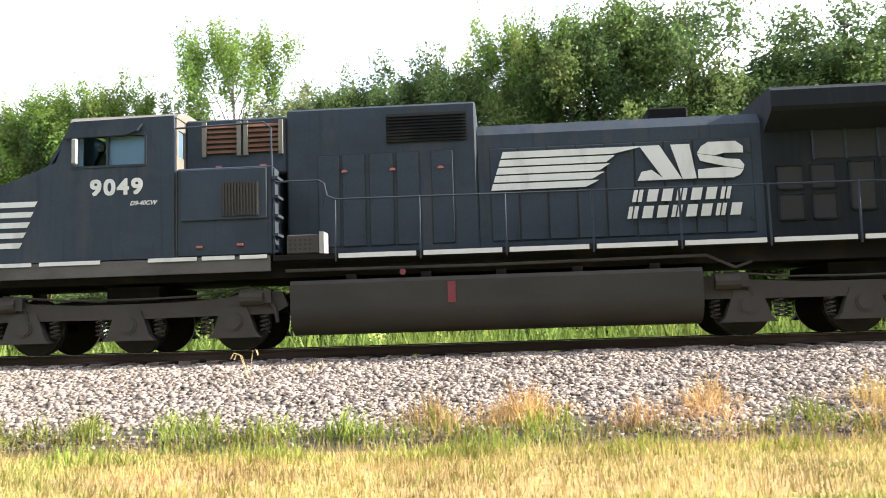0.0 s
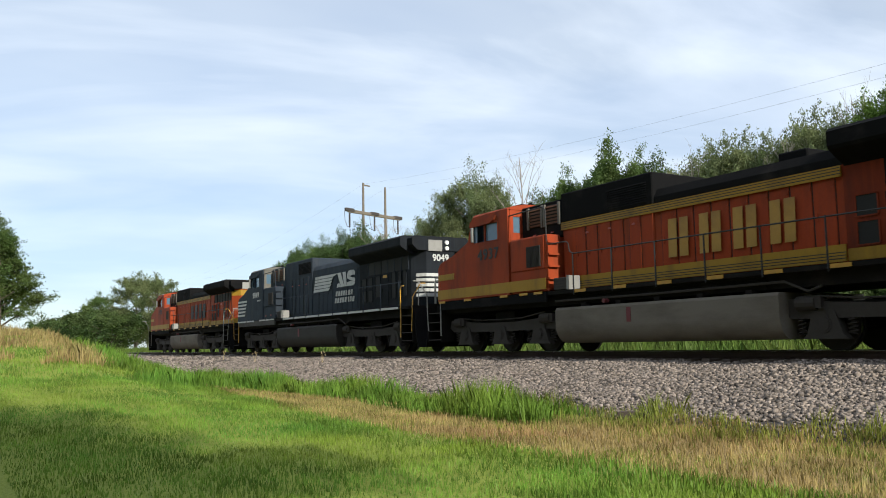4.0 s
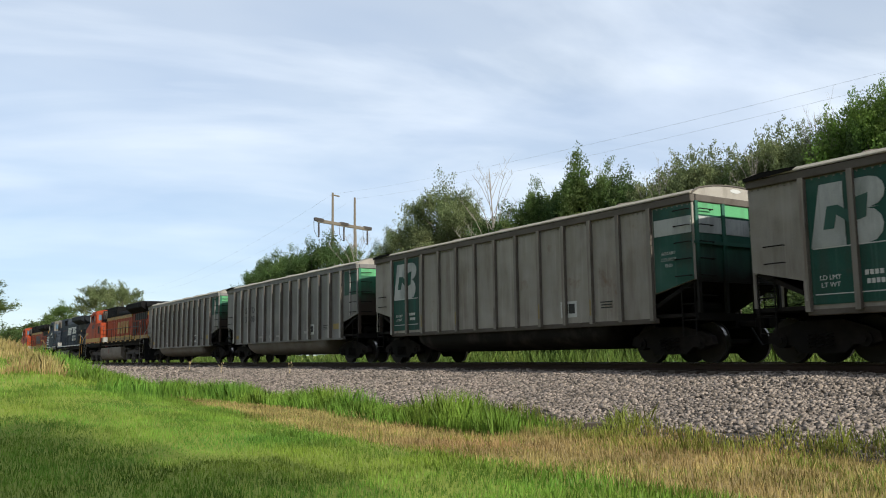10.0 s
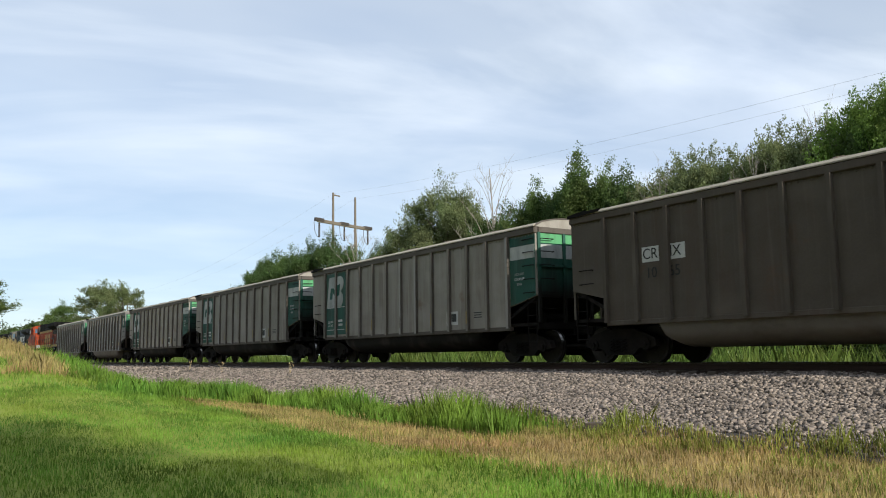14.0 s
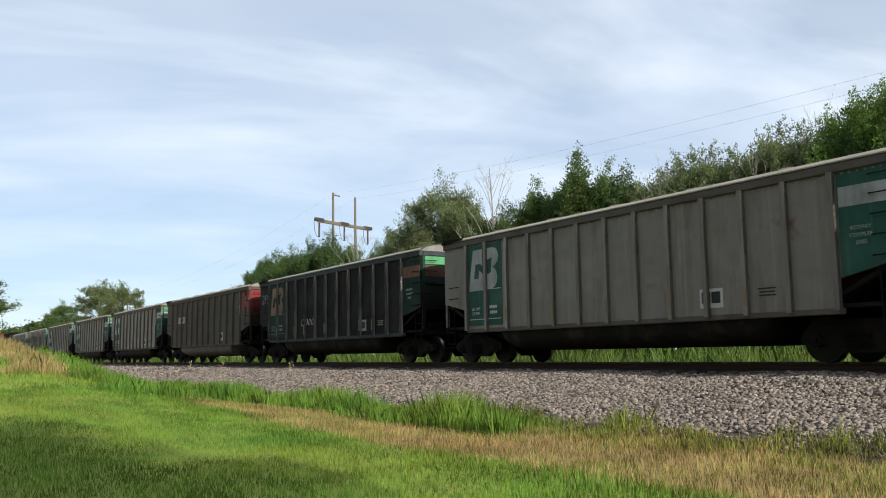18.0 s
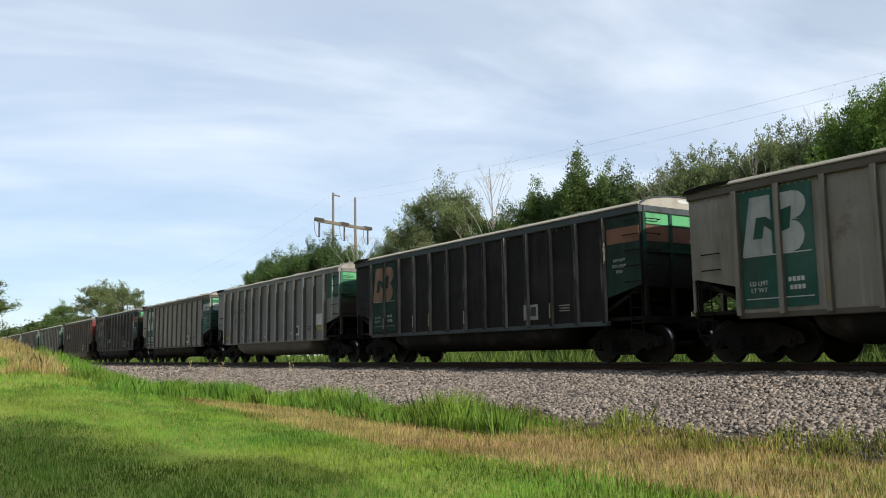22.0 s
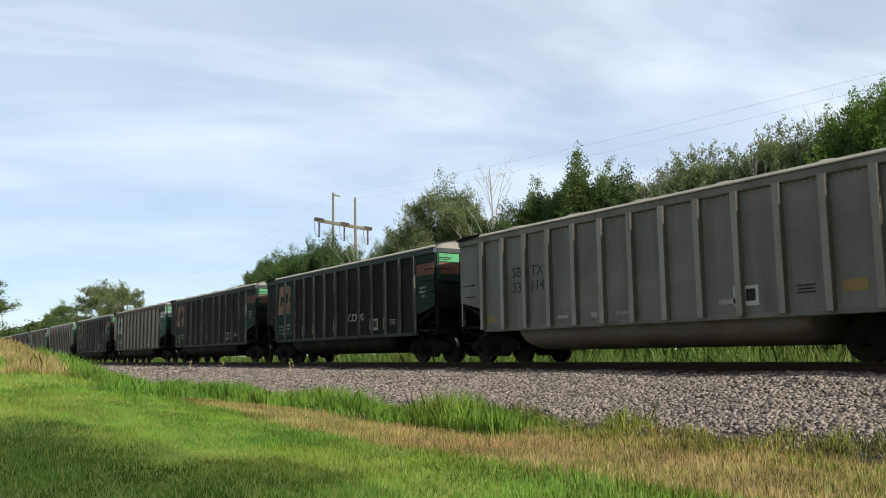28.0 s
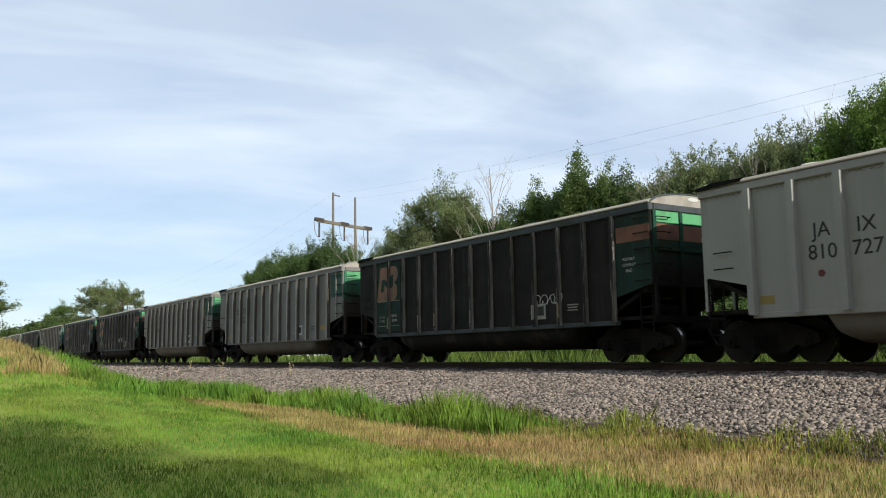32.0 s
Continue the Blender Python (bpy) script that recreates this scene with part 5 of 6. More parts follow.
    part("upper_cabinet", "narrowtop", narrow_top, roof, ob)
    for x0, x1 in ((-5.22, -4.55), (-4.42, -3.75)):
        g = part("intake", f"intake{x0}", plate(x0, x1, 3.70, 4.28, 1.02), M["hole"], ob)
        part("intake_slats", f"intake_sl{x0}", louvre(x0, x1, 3.70, 4.28, 1.035, 6), M["grille"], g)
        for x in (x0, x1):
            part("intake_post", "intake_post", lambda bm: box(bm, -0.04, 0.04, -1.08, -1.02, 3.66, 4.32), M["cab_grey"], g, at=pose(x, 0, 0))
    part("blower_hood", "blower", blower_shape, body, ob)
    v = part("vent", "blower_vent", plate(-1.75, -0.25, 3.78, 4.32, 1.02), M["hole"], ob)
    part("vent_slats", "blower_slats", louvre(-1.75, -0.25, 3.78, 4.32, 1.03, 9), M["locoroof"], v)
    part("engine_hood", "engine", engine_shape, body, ob)
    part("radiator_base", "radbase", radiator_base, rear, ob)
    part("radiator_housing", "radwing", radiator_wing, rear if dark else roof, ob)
    part("radiator_grille", "radgrille", plate(6.0, 9.45, 3.14, 3.64, 1.0), M["hole"], ob, "dark radiator screen under the overhang")
    for k in range(7):
        part("screen_rib", "radrib", lambda bm: box(bm, -0.02, 0.02, -1.03, -1.0, 3.12, 3.66), roof, ob, at=pose(6.0 + 0.575 * k, 0, 0))
    part("exhaust", "stack", lambda bm: (box(bm, 3.2, 3.95, -0.42, 0.42, 4.03, 4.36), soften(bm, 0.03)), M["locoroof"], ob)
    for x in (0.9, 2.3):
        part("lifting_lug", "lug", lambda bm: box(bm, -0.08, 0.08, -0.05, 0.05, 4.04, 4.14), roof, ob, at=pose(x, -0.5, 0))
    if not dark:
        part("hood_top", "hood_top", lambda bm: prism(bm, [(-1.0, 3.70), (1.0, 3.70), (1.0, 3.86), (0.87, 4.07), (-0.87, 4.07), (-1.0, 3.86)], -0.03, 5.12, "x"), roof, ob)
        part("blower_top", "blower_top", lambda bm: (box(bm, -3.67, -0.05, -1.04, 1.04, 3.68, 4.52), soften(bm, 0.03)), roof, ob)
    # doors along the hood
    doors = [(-2.85, 0.42), (-2.38, 0.44), (-1.86, 0.46), (-1.36, 0.44), (-0.72, 0.42)]
    for x, w in doors:
        hood_door(w, 1.72, x, -1.02, 1.86, body, ob)
    for k in range(9):
        hood_door(0.52, 1.72, 0.42 + 0.53 * k, -0.98, 1.86, body, ob)
    for x0, x1, z0, z1 in ((5.35, 5.78, 2.62, 3.02), (5.35, 5.78, 2.06, 2.5), (5.95, 6.35, 2.62, 3.02), (5.95, 6.35, 2.06, 2.5), (6.62, 7.05, 2.2, 3.05), (7.25, 7.75, 1.95, 2.35), (8.05, 8.38, 2.1, 3.1), (8.6, 8.85, 2.15, 3.1), (8.98, 9.25, 2.15, 3.1)):
        q = part("screen", f"screen{x0}{z0}", plate(x0, x1, z0, z1, 1.0), M["hole"], ob)
        part("screen_frame", f"scrfr{x0}{z0}", lambda bm: [box(bm, a, b, -1.03, -1.0, c, e) for a, b, c, e in ((x0 - 0.03, x0, z0, z1), (x1, x1 + 0.03, z0, z1), (x0, x1, z1, z1 + 0.03), (x0, x1, z0 - 0.03, z0))], rear, q)
    hood_door(0.62, 1.28, 7.5, -1.0, 1.8, rear, ob)
    part("plate", "yellow_plate", plate(7.35, 7.68, 2.94, 3.05, 1.03), M["amber"] if dark else M["redtag"], ob, "small coloured plate")
    for x, z in ((-2.55, 3.25), (-1.65, 3.25), (-0.75, 3.25)):
        part("tag", "tag", lambda bm: prism(bm, [(0.06 * math.cos(k * 0.449), 0.05 * math.sin(k * 0.449)) for k in range(8)], -1.062, -1.045), M["redtag"], ob, "small red tag", at=pose(x, 0, z))
    for x, z in ((-4.95, 3.46), (-4.1, 3.46), (-5.15, 1.9), (-4.4, 1.92)):
        part("tag", "tag_cab" if z < 3.4 else "tag_top", lambda bm: box(bm, -0.055, 0.055, -1.545, -1.5, -0.02, 0.02) if z < 3.4 else box(bm, -0.055, 0.055, -1.05, -1.02, -0.02, 0.02), M["redtag"], ob, at=pose(x, 0, z))
    # walkway edge, rails, step box
    for s in (-1, 1):
        part("handrail", f"longrail{s}", long_rail(s), body if dark else M["ink"], ob)
        for k in range(9):
            part("stanchion", "post", post_shape, body if dark else M["ink"], ob, at=pose(-2.65 + 1.53 * k, s * 1.52, 0))
    for k in range(8):
        part("deck_stripe", "deckstripe", plate(0.05, 1.45 if dark else 0.5, 1.605, 1.69, 1.525), M["white"] if dark else M["amber"], ob, "reflective edge strip", at=pose(-2.65 + 1.53 * k, 0, 0))
    for k, (x0, x1) in enumerate(((-9.75, -8.3), (-8.15, -7.0), (-6.1, -5.2), (-5.1, -4.5), (-4.4, -3.9))):
        part("deck_stripe", f"cabstripe{k}", plate(x0, x1 if dark else x0 + 0.4, 1.65, 1.72, 1.545), M["white"] if dark else M["amber"], ob, "reflective edge strip")
    part("step_box", "stepbox", lambda bm: (box(bm, -3.55, -2.95, -1.5, -1.1, 1.71, 2.06), soften(bm, 0.02)), M["truck"], ob)
    tagged(part("step_box_holes", "stepbox_holes", lambda bm: [disc(bm, -3.48 + 0.09 * a, 1.80 + 0.08 * b, 0.022, -1.504, -1.498, 6) for a in range(5) for b in range(3)], M["hole"], ob), kind="stuff")
    part("box_end", "stepbox_end", lambda bm: box(bm, -2.95, -2.87, -1.52, -1.1, 1.71, 2.10), M["steel"], ob)
    for k in range(5):
        part("tank_bracket", "tank_bracket", lambda bm: (box(bm, -0.09, 0.09, -1.42, -1.2, 1.18, 1.32),), M["under"], ob, at=pose(-2.4 + 1.35 * k, 0, 0))
    part("pipe", "deck_pipe", lambda bm: tube(bm, [(-3.6, -1.40, 1.42), (0, -1.40, 1.40), (3.9, -1.40, 1.43), (4.4, -1.34, 1.2), (4.7, -1.3, 1.3)], 0.03, 6), M["truck"], ob)
    part("side_ladder", "sideladder", lambda bm: [box(bm, -3.80, -3.70, -1.52, -1.12, z, z + 0.05) for z in (1.75, 2.05, 2.4, 2.75, 3.1)] + [box(bm, -3.79, -3.76, -1.5, -1.47, 1.72, 3.3)], body, ob)
    # rear end
    part("end_light", "rear_lights", lambda bm: [prism(bm, [(0.25 + 0.08 * math.cos(k * 0.524), z + 0.08 * math.sin(k * 0.524)) for k in range(12)], 10.12, 10.22, "x") for z in (3.9, 4.12)], M["lamp"], ob)
    part("end_rail", "end_rail", lambda bm: [tube(bm, [(10.5, y, 1.6), (10.5, y, 2.6)], 0.02, 6) for y in (-1.2, -0.5, 0.5, 1.2)] + [tube(bm, [(10.5, -1.2, 2.6), (10.5, 1.2, 2.6)], 0.02, 6)], M["steel"], ob)
    part("front_rail", "front_rail", lambda bm: [tube(bm, [(-10.55, y, 1.6), (-10.55, y, 2.6)], 0.02, 6) for y in (-1.2, -0.5, 0.5, 1.2)] + [tube(bm, [(-10.55, -1.2, 2.6), (-10.55, 1.2, 2.6)], 0.02, 6)], M["steel"], ob)
    lettering(number, 0.40 if dark else 0.46, -6.7, -1.552, 3.05, mark, ob, bold=0.013, name="road_number", wide=1.1, gap=1.18)
    end_letters(number, 0.36, 10.135, 0.0, 3.52 if dark else 3.16, mark, ob)
    if dark:
        # striped emblem and its word bars
        for k in range(5):
            z = 3.50 - 0.148 * k
            part("emblem_stripe", f"stripe{k}", side_shapes([[(0.17 + 0.05 * (4 - k), z - 0.12), (0.21 + 0.05 * (4 - k), z), (2.55 - 0.10 * k - (0.0 if k else -0.45), z), (2.42 - 0.13 * k, z - 0.12)]]), M["white"], ob)
        part("emblem", "big_emblem", side_shapes([[(2.84, 2.86), (2.92, 3.02), (3.10, 3.05), (3.34, 2.86)], [(2.90, 3.50), (3.26, 3.50), (3.64, 2.86), (3.32, 2.86)],
                                                  [(3.46, 3.50), (3.80, 3.50), (3.90, 2.86), (3.65, 2.86)], [(3.93, 3.32), (4.00, 3.44), (4.14, 3.52), (4.62, 3.52), (4.75, 3.42), (4.75, 3.30), (4.42, 3.31), (4.24, 3.27)],
                                                  [(3.93, 3.31), (4.23, 3.26), (4.46, 3.20), (4.68, 3.18), (4.76, 3.08), (4.74, 3.00), (4.44, 3.06), (4.20, 3.12), (3.98, 3.18)],
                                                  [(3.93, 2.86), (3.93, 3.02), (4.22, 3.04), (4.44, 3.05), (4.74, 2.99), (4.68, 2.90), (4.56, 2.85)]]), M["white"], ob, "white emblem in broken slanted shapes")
        for z, n, x0 in ((2.58, 7, 2.72), (2.28, 8, 2.62)):
            for k in range(n):
                x = x0 + 0.262 * k
                part("word_bar", f"wordbar{k % 3}", side_shapes([[(0, 0), (0.05, 0.22), (0.23, 0.22), (0.18, 0)]] if k % 3 else [[(0, 0), (0.05, 0.22), (0.12, 0.22), (0.07, 0)], [(0.10, 0), (0.15, 0.22), (0.22, 0.22), (0.17, 0)]]), M["white"], ob, at=pose(x, 0, z - 0.11))
        for k in range(5):
            part("nose_stripe", f"nosestripe{k}", side_shapes([[(-9.75, 2.76 - 0.19 * k), (-9.75, 2.86 - 0.19 * k), (-8.2 - 0.07 * k, 2.86 - 0.19 * k), (-8.26 - 0.07 * k, 2.76 - 0.19 * k)]], -1.52), M["white"], ob)
            part("end_stripe", f"endstripe{k}", end_wrap(2.06 + 0.19 * k, 2.18 + 0.19 * k), M["white"], ob)
        lettering("D9-40CW", 0.115, -6.2, -1.545, 2.75, M["white"], ob, slant=0.3, bold=0.002)
        part("end_panel", "end_panel", lambda bm: box(bm, 10.155, 10.175, -0.55, 0.05, 3.78, 4.2), M["steel"], ob)
    else:
        for k, (z0, z1) in enumerate(((1.76, 2.10), (3.46, 3.68))):
            b = part("band", f"band{k}", lambda bm: (box(bm, -3.66, 5.09, -1.062, -1.02, z0, z1),), M["yellow"], ob, "yellow band along the hood")
            part("band_line", f"bandline{k}", lambda bm: [box(bm, -3.66, 5.09, -1.066, -1.058, z, z + 0.018) for z in (z0 + 0.05, z0 + 0.11, z0 + 0.17)], M["ink"], b)
        part("band", "bandr", lambda bm: box(bm, 5.12, 9.6, -1.03, -0.99, 1.76, 2.0), M["yellow"], ob, "yellow band along the hood")
        part("band", "bandcab", plate(-9.8, -3.82, 1.78, 2.10, 1.545), M["yellow"], ob, "yellow band round the cab")
        part("band", "bandnose", plate(-9.75, -8.75, 2.42, 2.62, 1.545), M["yellow"], ob, "yellow band on the nose")
        part("band", "bandrear", end_wrap(3.40, 3.74, 9.5), M["yellow"], ob, "yellow band round the end")
        part("band", "bandrear2", end_wrap(1.76, 2.04, 9.5), M["yellow"], ob, "yellow band round the end")
        part("end_panel", "end_panel2", lambda bm: box(bm, 10.155, 10.175, -0.55, 0.05, 3.80, 4.2), M["steel"], ob)
        # emblem of four groups of stout slabs along the hood
        em = M["old_gold"] if scheme == "orange" else M["ink"]
        for k in range(4):
            x = 0.42 + 0.98 * k
            for n, (x0, x1, z0, z1) in enumerate(((0.0, 0.27, 2.28, 3.22), (0.36, 0.63, 2.28, 3.22))):
                part("emblem_slab", f"slab{n}", side_shapes([[(x0, z0), (x1, z0), (x1 + 0.03, z1), (x0 + 0.03, z1)]], -1.03), em, ob, "stout slab of the side emblem", at=pose(x, 0, 0))
    CARS.append((ob, LOCO * (i + 0.5)))


for i, (s, n) in enumerate((("swoosh", "7193"), ("black", "9049"), ("orange", "4937"))):
    loco(i, s, n)

# ---- trees ----


def leaf_cloud(pts, size, seed, up=0.3):
    """Small folded leaves, one island each, at the points."""
    rng = np.random.default_rng(seed)
    n = len(pts)
    d = rng.normal(size=(n, 3))
    d[:, 2] += up
    d /= np.linalg.norm(d, axis=1, keepdims=True)
    u = np.cross(d, rng.normal(size=(n, 3)))
    u /= np.linalg.norm(u, axis=1, keepdims=True)
    s = size * rng.uniform(0.6, 1.4, (n, 1))
    a, b, c, e = pts - d * s * 0.5, pts + u * s * 0.33, pts + d * s * 0.6, pts - u * s * 0.33
    verts = np.stack([a, b, c, e], 1).reshape(-1, 3)
    return verts, np.arange(4 * n).reshape(-1, 4)


def make_tree(name, label, height, radius, leaf, seed, shape="round", leaves=15000, base=0.12, size=0.26, bark="bark", gaps=0.45):
    """Trunk, limbs that fork, and a crown of leaf clumps round the limb ends."""
    rng = np.random.default_rng(seed)
    tree = tagged(new(name), label, "tree", "trees behind the railway")
    bm = bmesh.new()
    top = height * (0.9 if shape != "bare" else 0.75)
    trunk = [(0.12 * math.sin(k * 1.3 + seed) * k / 5, 0.12 * math.cos(k * 1.7 + seed) * k / 5, top * k / 6 - 0.3) for k in range(7)]
    r0 = (0.02 if shape != "bare" else 0.013) * height
    tube(bm, trunk, [r0 * (1 - 0.14 * k) for k in range(7)], 7)
    tips = []
    n_limb = 26 if shape != "bare" else 34
    for k in range(n_limb):
        f = base + (1 - base) * (k + 0.5) / n_limb
        z = top * min(f, 0.97)
        a = k * 2.399 + rng.uniform(-0.4, 0.4)
        if shape == "cone":
            reach = radius * (1.15 - f) * rng.uniform(0.7, 1.15)
            lift = 0.55 * reach
        elif shape == "tall":
            reach = radius * (0.45 + 0.8 * math.sin(math.pi * min(f, 0.95))) * rng.uniform(0.6, 1.1)
            lift = 1.3 * reach
        else:
            reach = radius * math.sqrt(max(0.08, 1 - (2 * (f - base) / (1 - base) - 0.95) ** 2)) * rng.uniform(0.65, 1.1)
            lift = (0.55 if shape != "bare" else 0.95) * reach
        p0 = Vector((trunk[min(int(f * 6), 5)][0], trunk[min(int(f * 6), 5)][1], z * 0.9))
        p2 = Vector((math.cos(a) * reach, math.sin(a) * reach, min(z * 0.9 + lift, height)))
        p1 = p0.lerp(p2, 0.5) + Vector((0, 0, 0.12 * reach))
        r = r0 * (0.38 if shape != "bare" else 0.30) * (1 - 0.6 * f)
        tube(bm, [p0, p1, p2], [r, r * 0.6, r * 0.15], 5)
        tips += [p1.lerp(p2, 0.35), p1.lerp(p2, 0.7), p2]
        for j in range(3 if shape != "bare" else 5):
            q = p1.lerp(p2, rng.uniform(0.1, 0.9))
            w = q + Vector((rng.normal() * 0.3, rng.normal() * 0.3, rng.uniform(0.15, 0.5))) * (0.28 * radius)
            tube(bm, [q, q.lerp(w, 0.5) + Vector((0, 0, 0.05)), w], [r * 0.4, r * 0.25, r * (0.08 if shape != "bare" else 0.16)], 4)
            tips.append(w)
    me = bpy.data.meshes.new("trunk")
    bm.to_mesh(me)
    bm.free()
    me.materials.append(M[bark])
    t = new("trunk", me)
    t.parent = tree
    if leaves:
        tips = np.array([tuple(p) for p in tips])
        tips = np.concatenate([tips, [(0, 0, height * 0.93), (0.2, 0.1, height * 0.86)]])
        w = rng.uniform(0.2, 1.0, len(tips))
        per, upw = {"tall": (5, 1.9), "cone": (6, 1.0)}.get(shape, (7, 0.7))
        # short leafy twigs that start in each clump and point outwards and up
        clump = rng.choice(len(tips), len(tips) * per, p=w / w.sum())
        out = tips[clump] * np.array([1, 1, 0.0])
        out /= np.linalg.norm(out, axis=1, keepdims=True) + 0.3 * radius
        d = out * 0.7 + rng.normal(size=out.shape) * 0.55 + np.array([0, 0, upw])
        d /= np.linalg.norm(d, axis=1, keepdims=True)
        length = rng.uniform(0.12, 0.42, (len(clump), 1)) * radius * (1.25 if shape == "tall" else 1.0)
        start = tips[clump] + rng.normal(size=out.shape) * 0.06 * radius - d * length * 0.25
        pick = rng.integers(0, len(clump), leaves)
        u = rng.uniform(0, 1, (leaves, 1)) ** 0.8
        pts = start[pick] + d[pick] * length[pick] * u + rng.normal(size=(leaves, 3)) * (0.075 * radius * gaps / 0.45) * (1.05 - 0.75 * u)
        v, f = leaf_cloud(pts, size, seed)
        c = new("crown", mesh_np("crown", v, f, M[leaf]))
        c.parent = tree
    return tree


KINDS = {
    "oak": make_tree("tree", "leafy broad-crowned green tree behind the railway", 12, 3.6, "leaf", 3, size=0.112, leaves=50000),
    "dark": make_tree("tree", "dense dark green tree in the tree line", 12, 3.4, "leaf_dark", 7, size=0.112, leaves=52000),
    "silver": make_tree("tree", "silvery green willow with upright twigs", 12, 3.2, "leaf_pale", 11, size=0.105, leaves=56000, gaps=0.42),
    "willow": make_tree("tree", "silvery green round-topped willow behind the railway", 12, 3.4, "leaf_pale", 13, size=0.105, leaves=56000, gaps=0.5),
    "cone": make_tree("tree", "bright green pointed tree above the tree line", 12, 3.0, "leaf", 17, "cone", size=0.110, leaves=50000, base=0.1),
    "lime": make_tree("tree", "yellow-green feathery tree behind the railway", 12, 3.0, "leaf_yellow", 23, "tall", size=0.105, leaves=42000, gaps=0.55),
    "thin": make_tree("tree", "thin-crowned tree with sky between its limbs", 12, 3.6, "leaf_dark", 37, "round", size=0.119, leaves=14700, gaps=0.3),
    "bush": make_tree("bush", "rounded green bush at the foot of the tree line", 4, 2.6, "leaf_dark", 29, size=0.140, leaves=14700, base=0.02),
    "bare": make_tree("dead_tree", "leafless grey dead tree with fine branches", 12, 3.2, "leaf", 31, "bare", leaves=0, bark="deadwood"),
}
PLACED = set()


def plant(kind, x, y, height, spin=0.0, wide=1.0):
    k = 0.94 * height / (4.0 if kind == "bush" else 12.0)
    wide *= 1.12
    m = Matrix.Translation((x, y, ground_z(x, y) - 0.1)) @ Matrix.Rotation(radians(spin), 4, "Z")
    src = KINDS[kind]
    ob = src if kind not in PLACED else copy_thing(src, m)
    PLACED.add(kind)
    ob.matrix_basis = m @ Matrix.Diagonal((k * wide, k * wide, k, 1))
    return ob


WOOD = [  # kind, x, y, height, width
    ("dark", -103.0, 40, 15.3, 0.77), ("dark", -99.2, 40, 16.1, 0.71), ("oak", -89.1, 38, 15.2, 0.65), ("dark", -83.7, 38, 15.4, 0.76), ("dark", -83.2, 40, 16.3, 0.83), ("bare", -75.1, 39, 20.4, 0.6),
    ("oak", -72.5, 38, 12.7, 0.66), ("dark", -72.5, 40, 13.7, 0.66), ("willow", -64.6, 38, 14.8, 0.61), ("willow", -60.3, 37.5, 15.8, 0.66), ("willow", -56.6, 37.5, 17.6, 0.69), ("willow", -54.7, 38.5, 16.0, 0.57),
    ("oak", -52.7, 39, 12.3, 1.05), ("dark", -50.0, 39, 14.0, 0.89), ("bare", -48.9, 36.5, 22.2, 0.47), ("oak", -45.4, 38, 15.0, 0.57), ("dark", -43.3, 39, 14.8, 0.82), ("cone", -40.3, 37, 15.9, 0.81),
    ("oak", -38.5, 38, 14.9, 0.55), ("dark", -37.5, 38.5, 14.3, 0.68), ("oak", -36.0, 38.5, 12.8, 0.7), ("silver", -34.0, 38, 13.7, 0.62), ("bare", -32.9, 36.5, 17.2, 0.4), ("silver", -32.9, 38.2, 14.5, 0.66),
    ("silver", -31.2, 37.8, 14.3, 0.65), ("silver", -30.2, 38, 14.3, 0.64), ("silver", -29.3, 38.3, 14.0, 0.64), ("oak", -27.6, 37.5, 12.7, 0.52), ("silver", -27.0, 38, 14.2, 0.61), ("bare", -26.3, 36.2, 16.9, 0.36),
    ("silver", -26.0, 38.2, 14.7, 0.64), ("silver", -24.9, 38, 14.3, 0.58), ("silver", -23.8, 38, 14.1, 0.58), ("bare", -23.4, 37.3, 19.3, 0.25), ("silver", -23.4, 38.5, 13.9, 0.76), ("oak", -23.0, 38, 13.7, 0.44),
    ("oak", -22.4, 39, 13.7, 0.59), ("cone", -22.1, 38, 14.3, 0.48), ("dark", -21.4, 38.5, 14.6, 0.57), ("lime", -20.7, 38, 13.9, 0.73), ("lime", -19.6, 38.5, 14.1, 0.57), ("lime", -17.4, 38, 14.3, 0.55),
    ("cone", -15.6, 38.5, 14.4, 0.48), ("dark", -14.2, 38.5, 13.6, 0.61), ("lime", -12.1, 38, 17.2, 0.55), ("silver", -8.8, 38.5, 14.9, 0.78), ("oak", -6.8, 38, 15.0, 0.61), ("dark", -5.0, 38.5, 15.7, 0.66),
    ("dark", -3.2, 38, 15.9, 0.61), ("oak", -2.2, 38.5, 16.3, 0.51), ("oak", -0.5, 38, 15.5, 0.52), ("lime", 1.2, 38.5, 16.3, 0.58), ("lime", 2.4, 39, 16.2, 0.55), ("dark", 3.6, 37.5, 17.2, 0.63),
    ("oak", 5.8, 38, 18.6, 0.76), ("dark", 7.5, 38.5, 17.9, 0.68), ("oak", 8.0, 37, 13.6, 0.87), ("thin", 9.1, 38, 19.0, 0.75), ("dark", 13.4, 38, 16.2, 1.04), ("oak", 14.9, 37.5, 14.8, 0.87), ("thin", 16.0, 38.5, 18.8, 0.86),
    ("dark", 17.6, 38, 16.2, 0.91),
    ("dark", -96, 38, 14.6, 0.77), ("oak", -90, 40, 14.0, 0.7), ("oak", 24, 38, 17, 1.2)]
WOOD += [(("dark", "oak", "dark")[k % 3], -61 + 4.7 * k, 43, 12.6 + (k * 7 % 5) * 0.3, 1.3) for k in range(10)]
for n, (kind, x, y, h, wd) in enumerate(WOOD):
    plant(kind, x, y, h, n * 73 % 360, wd)
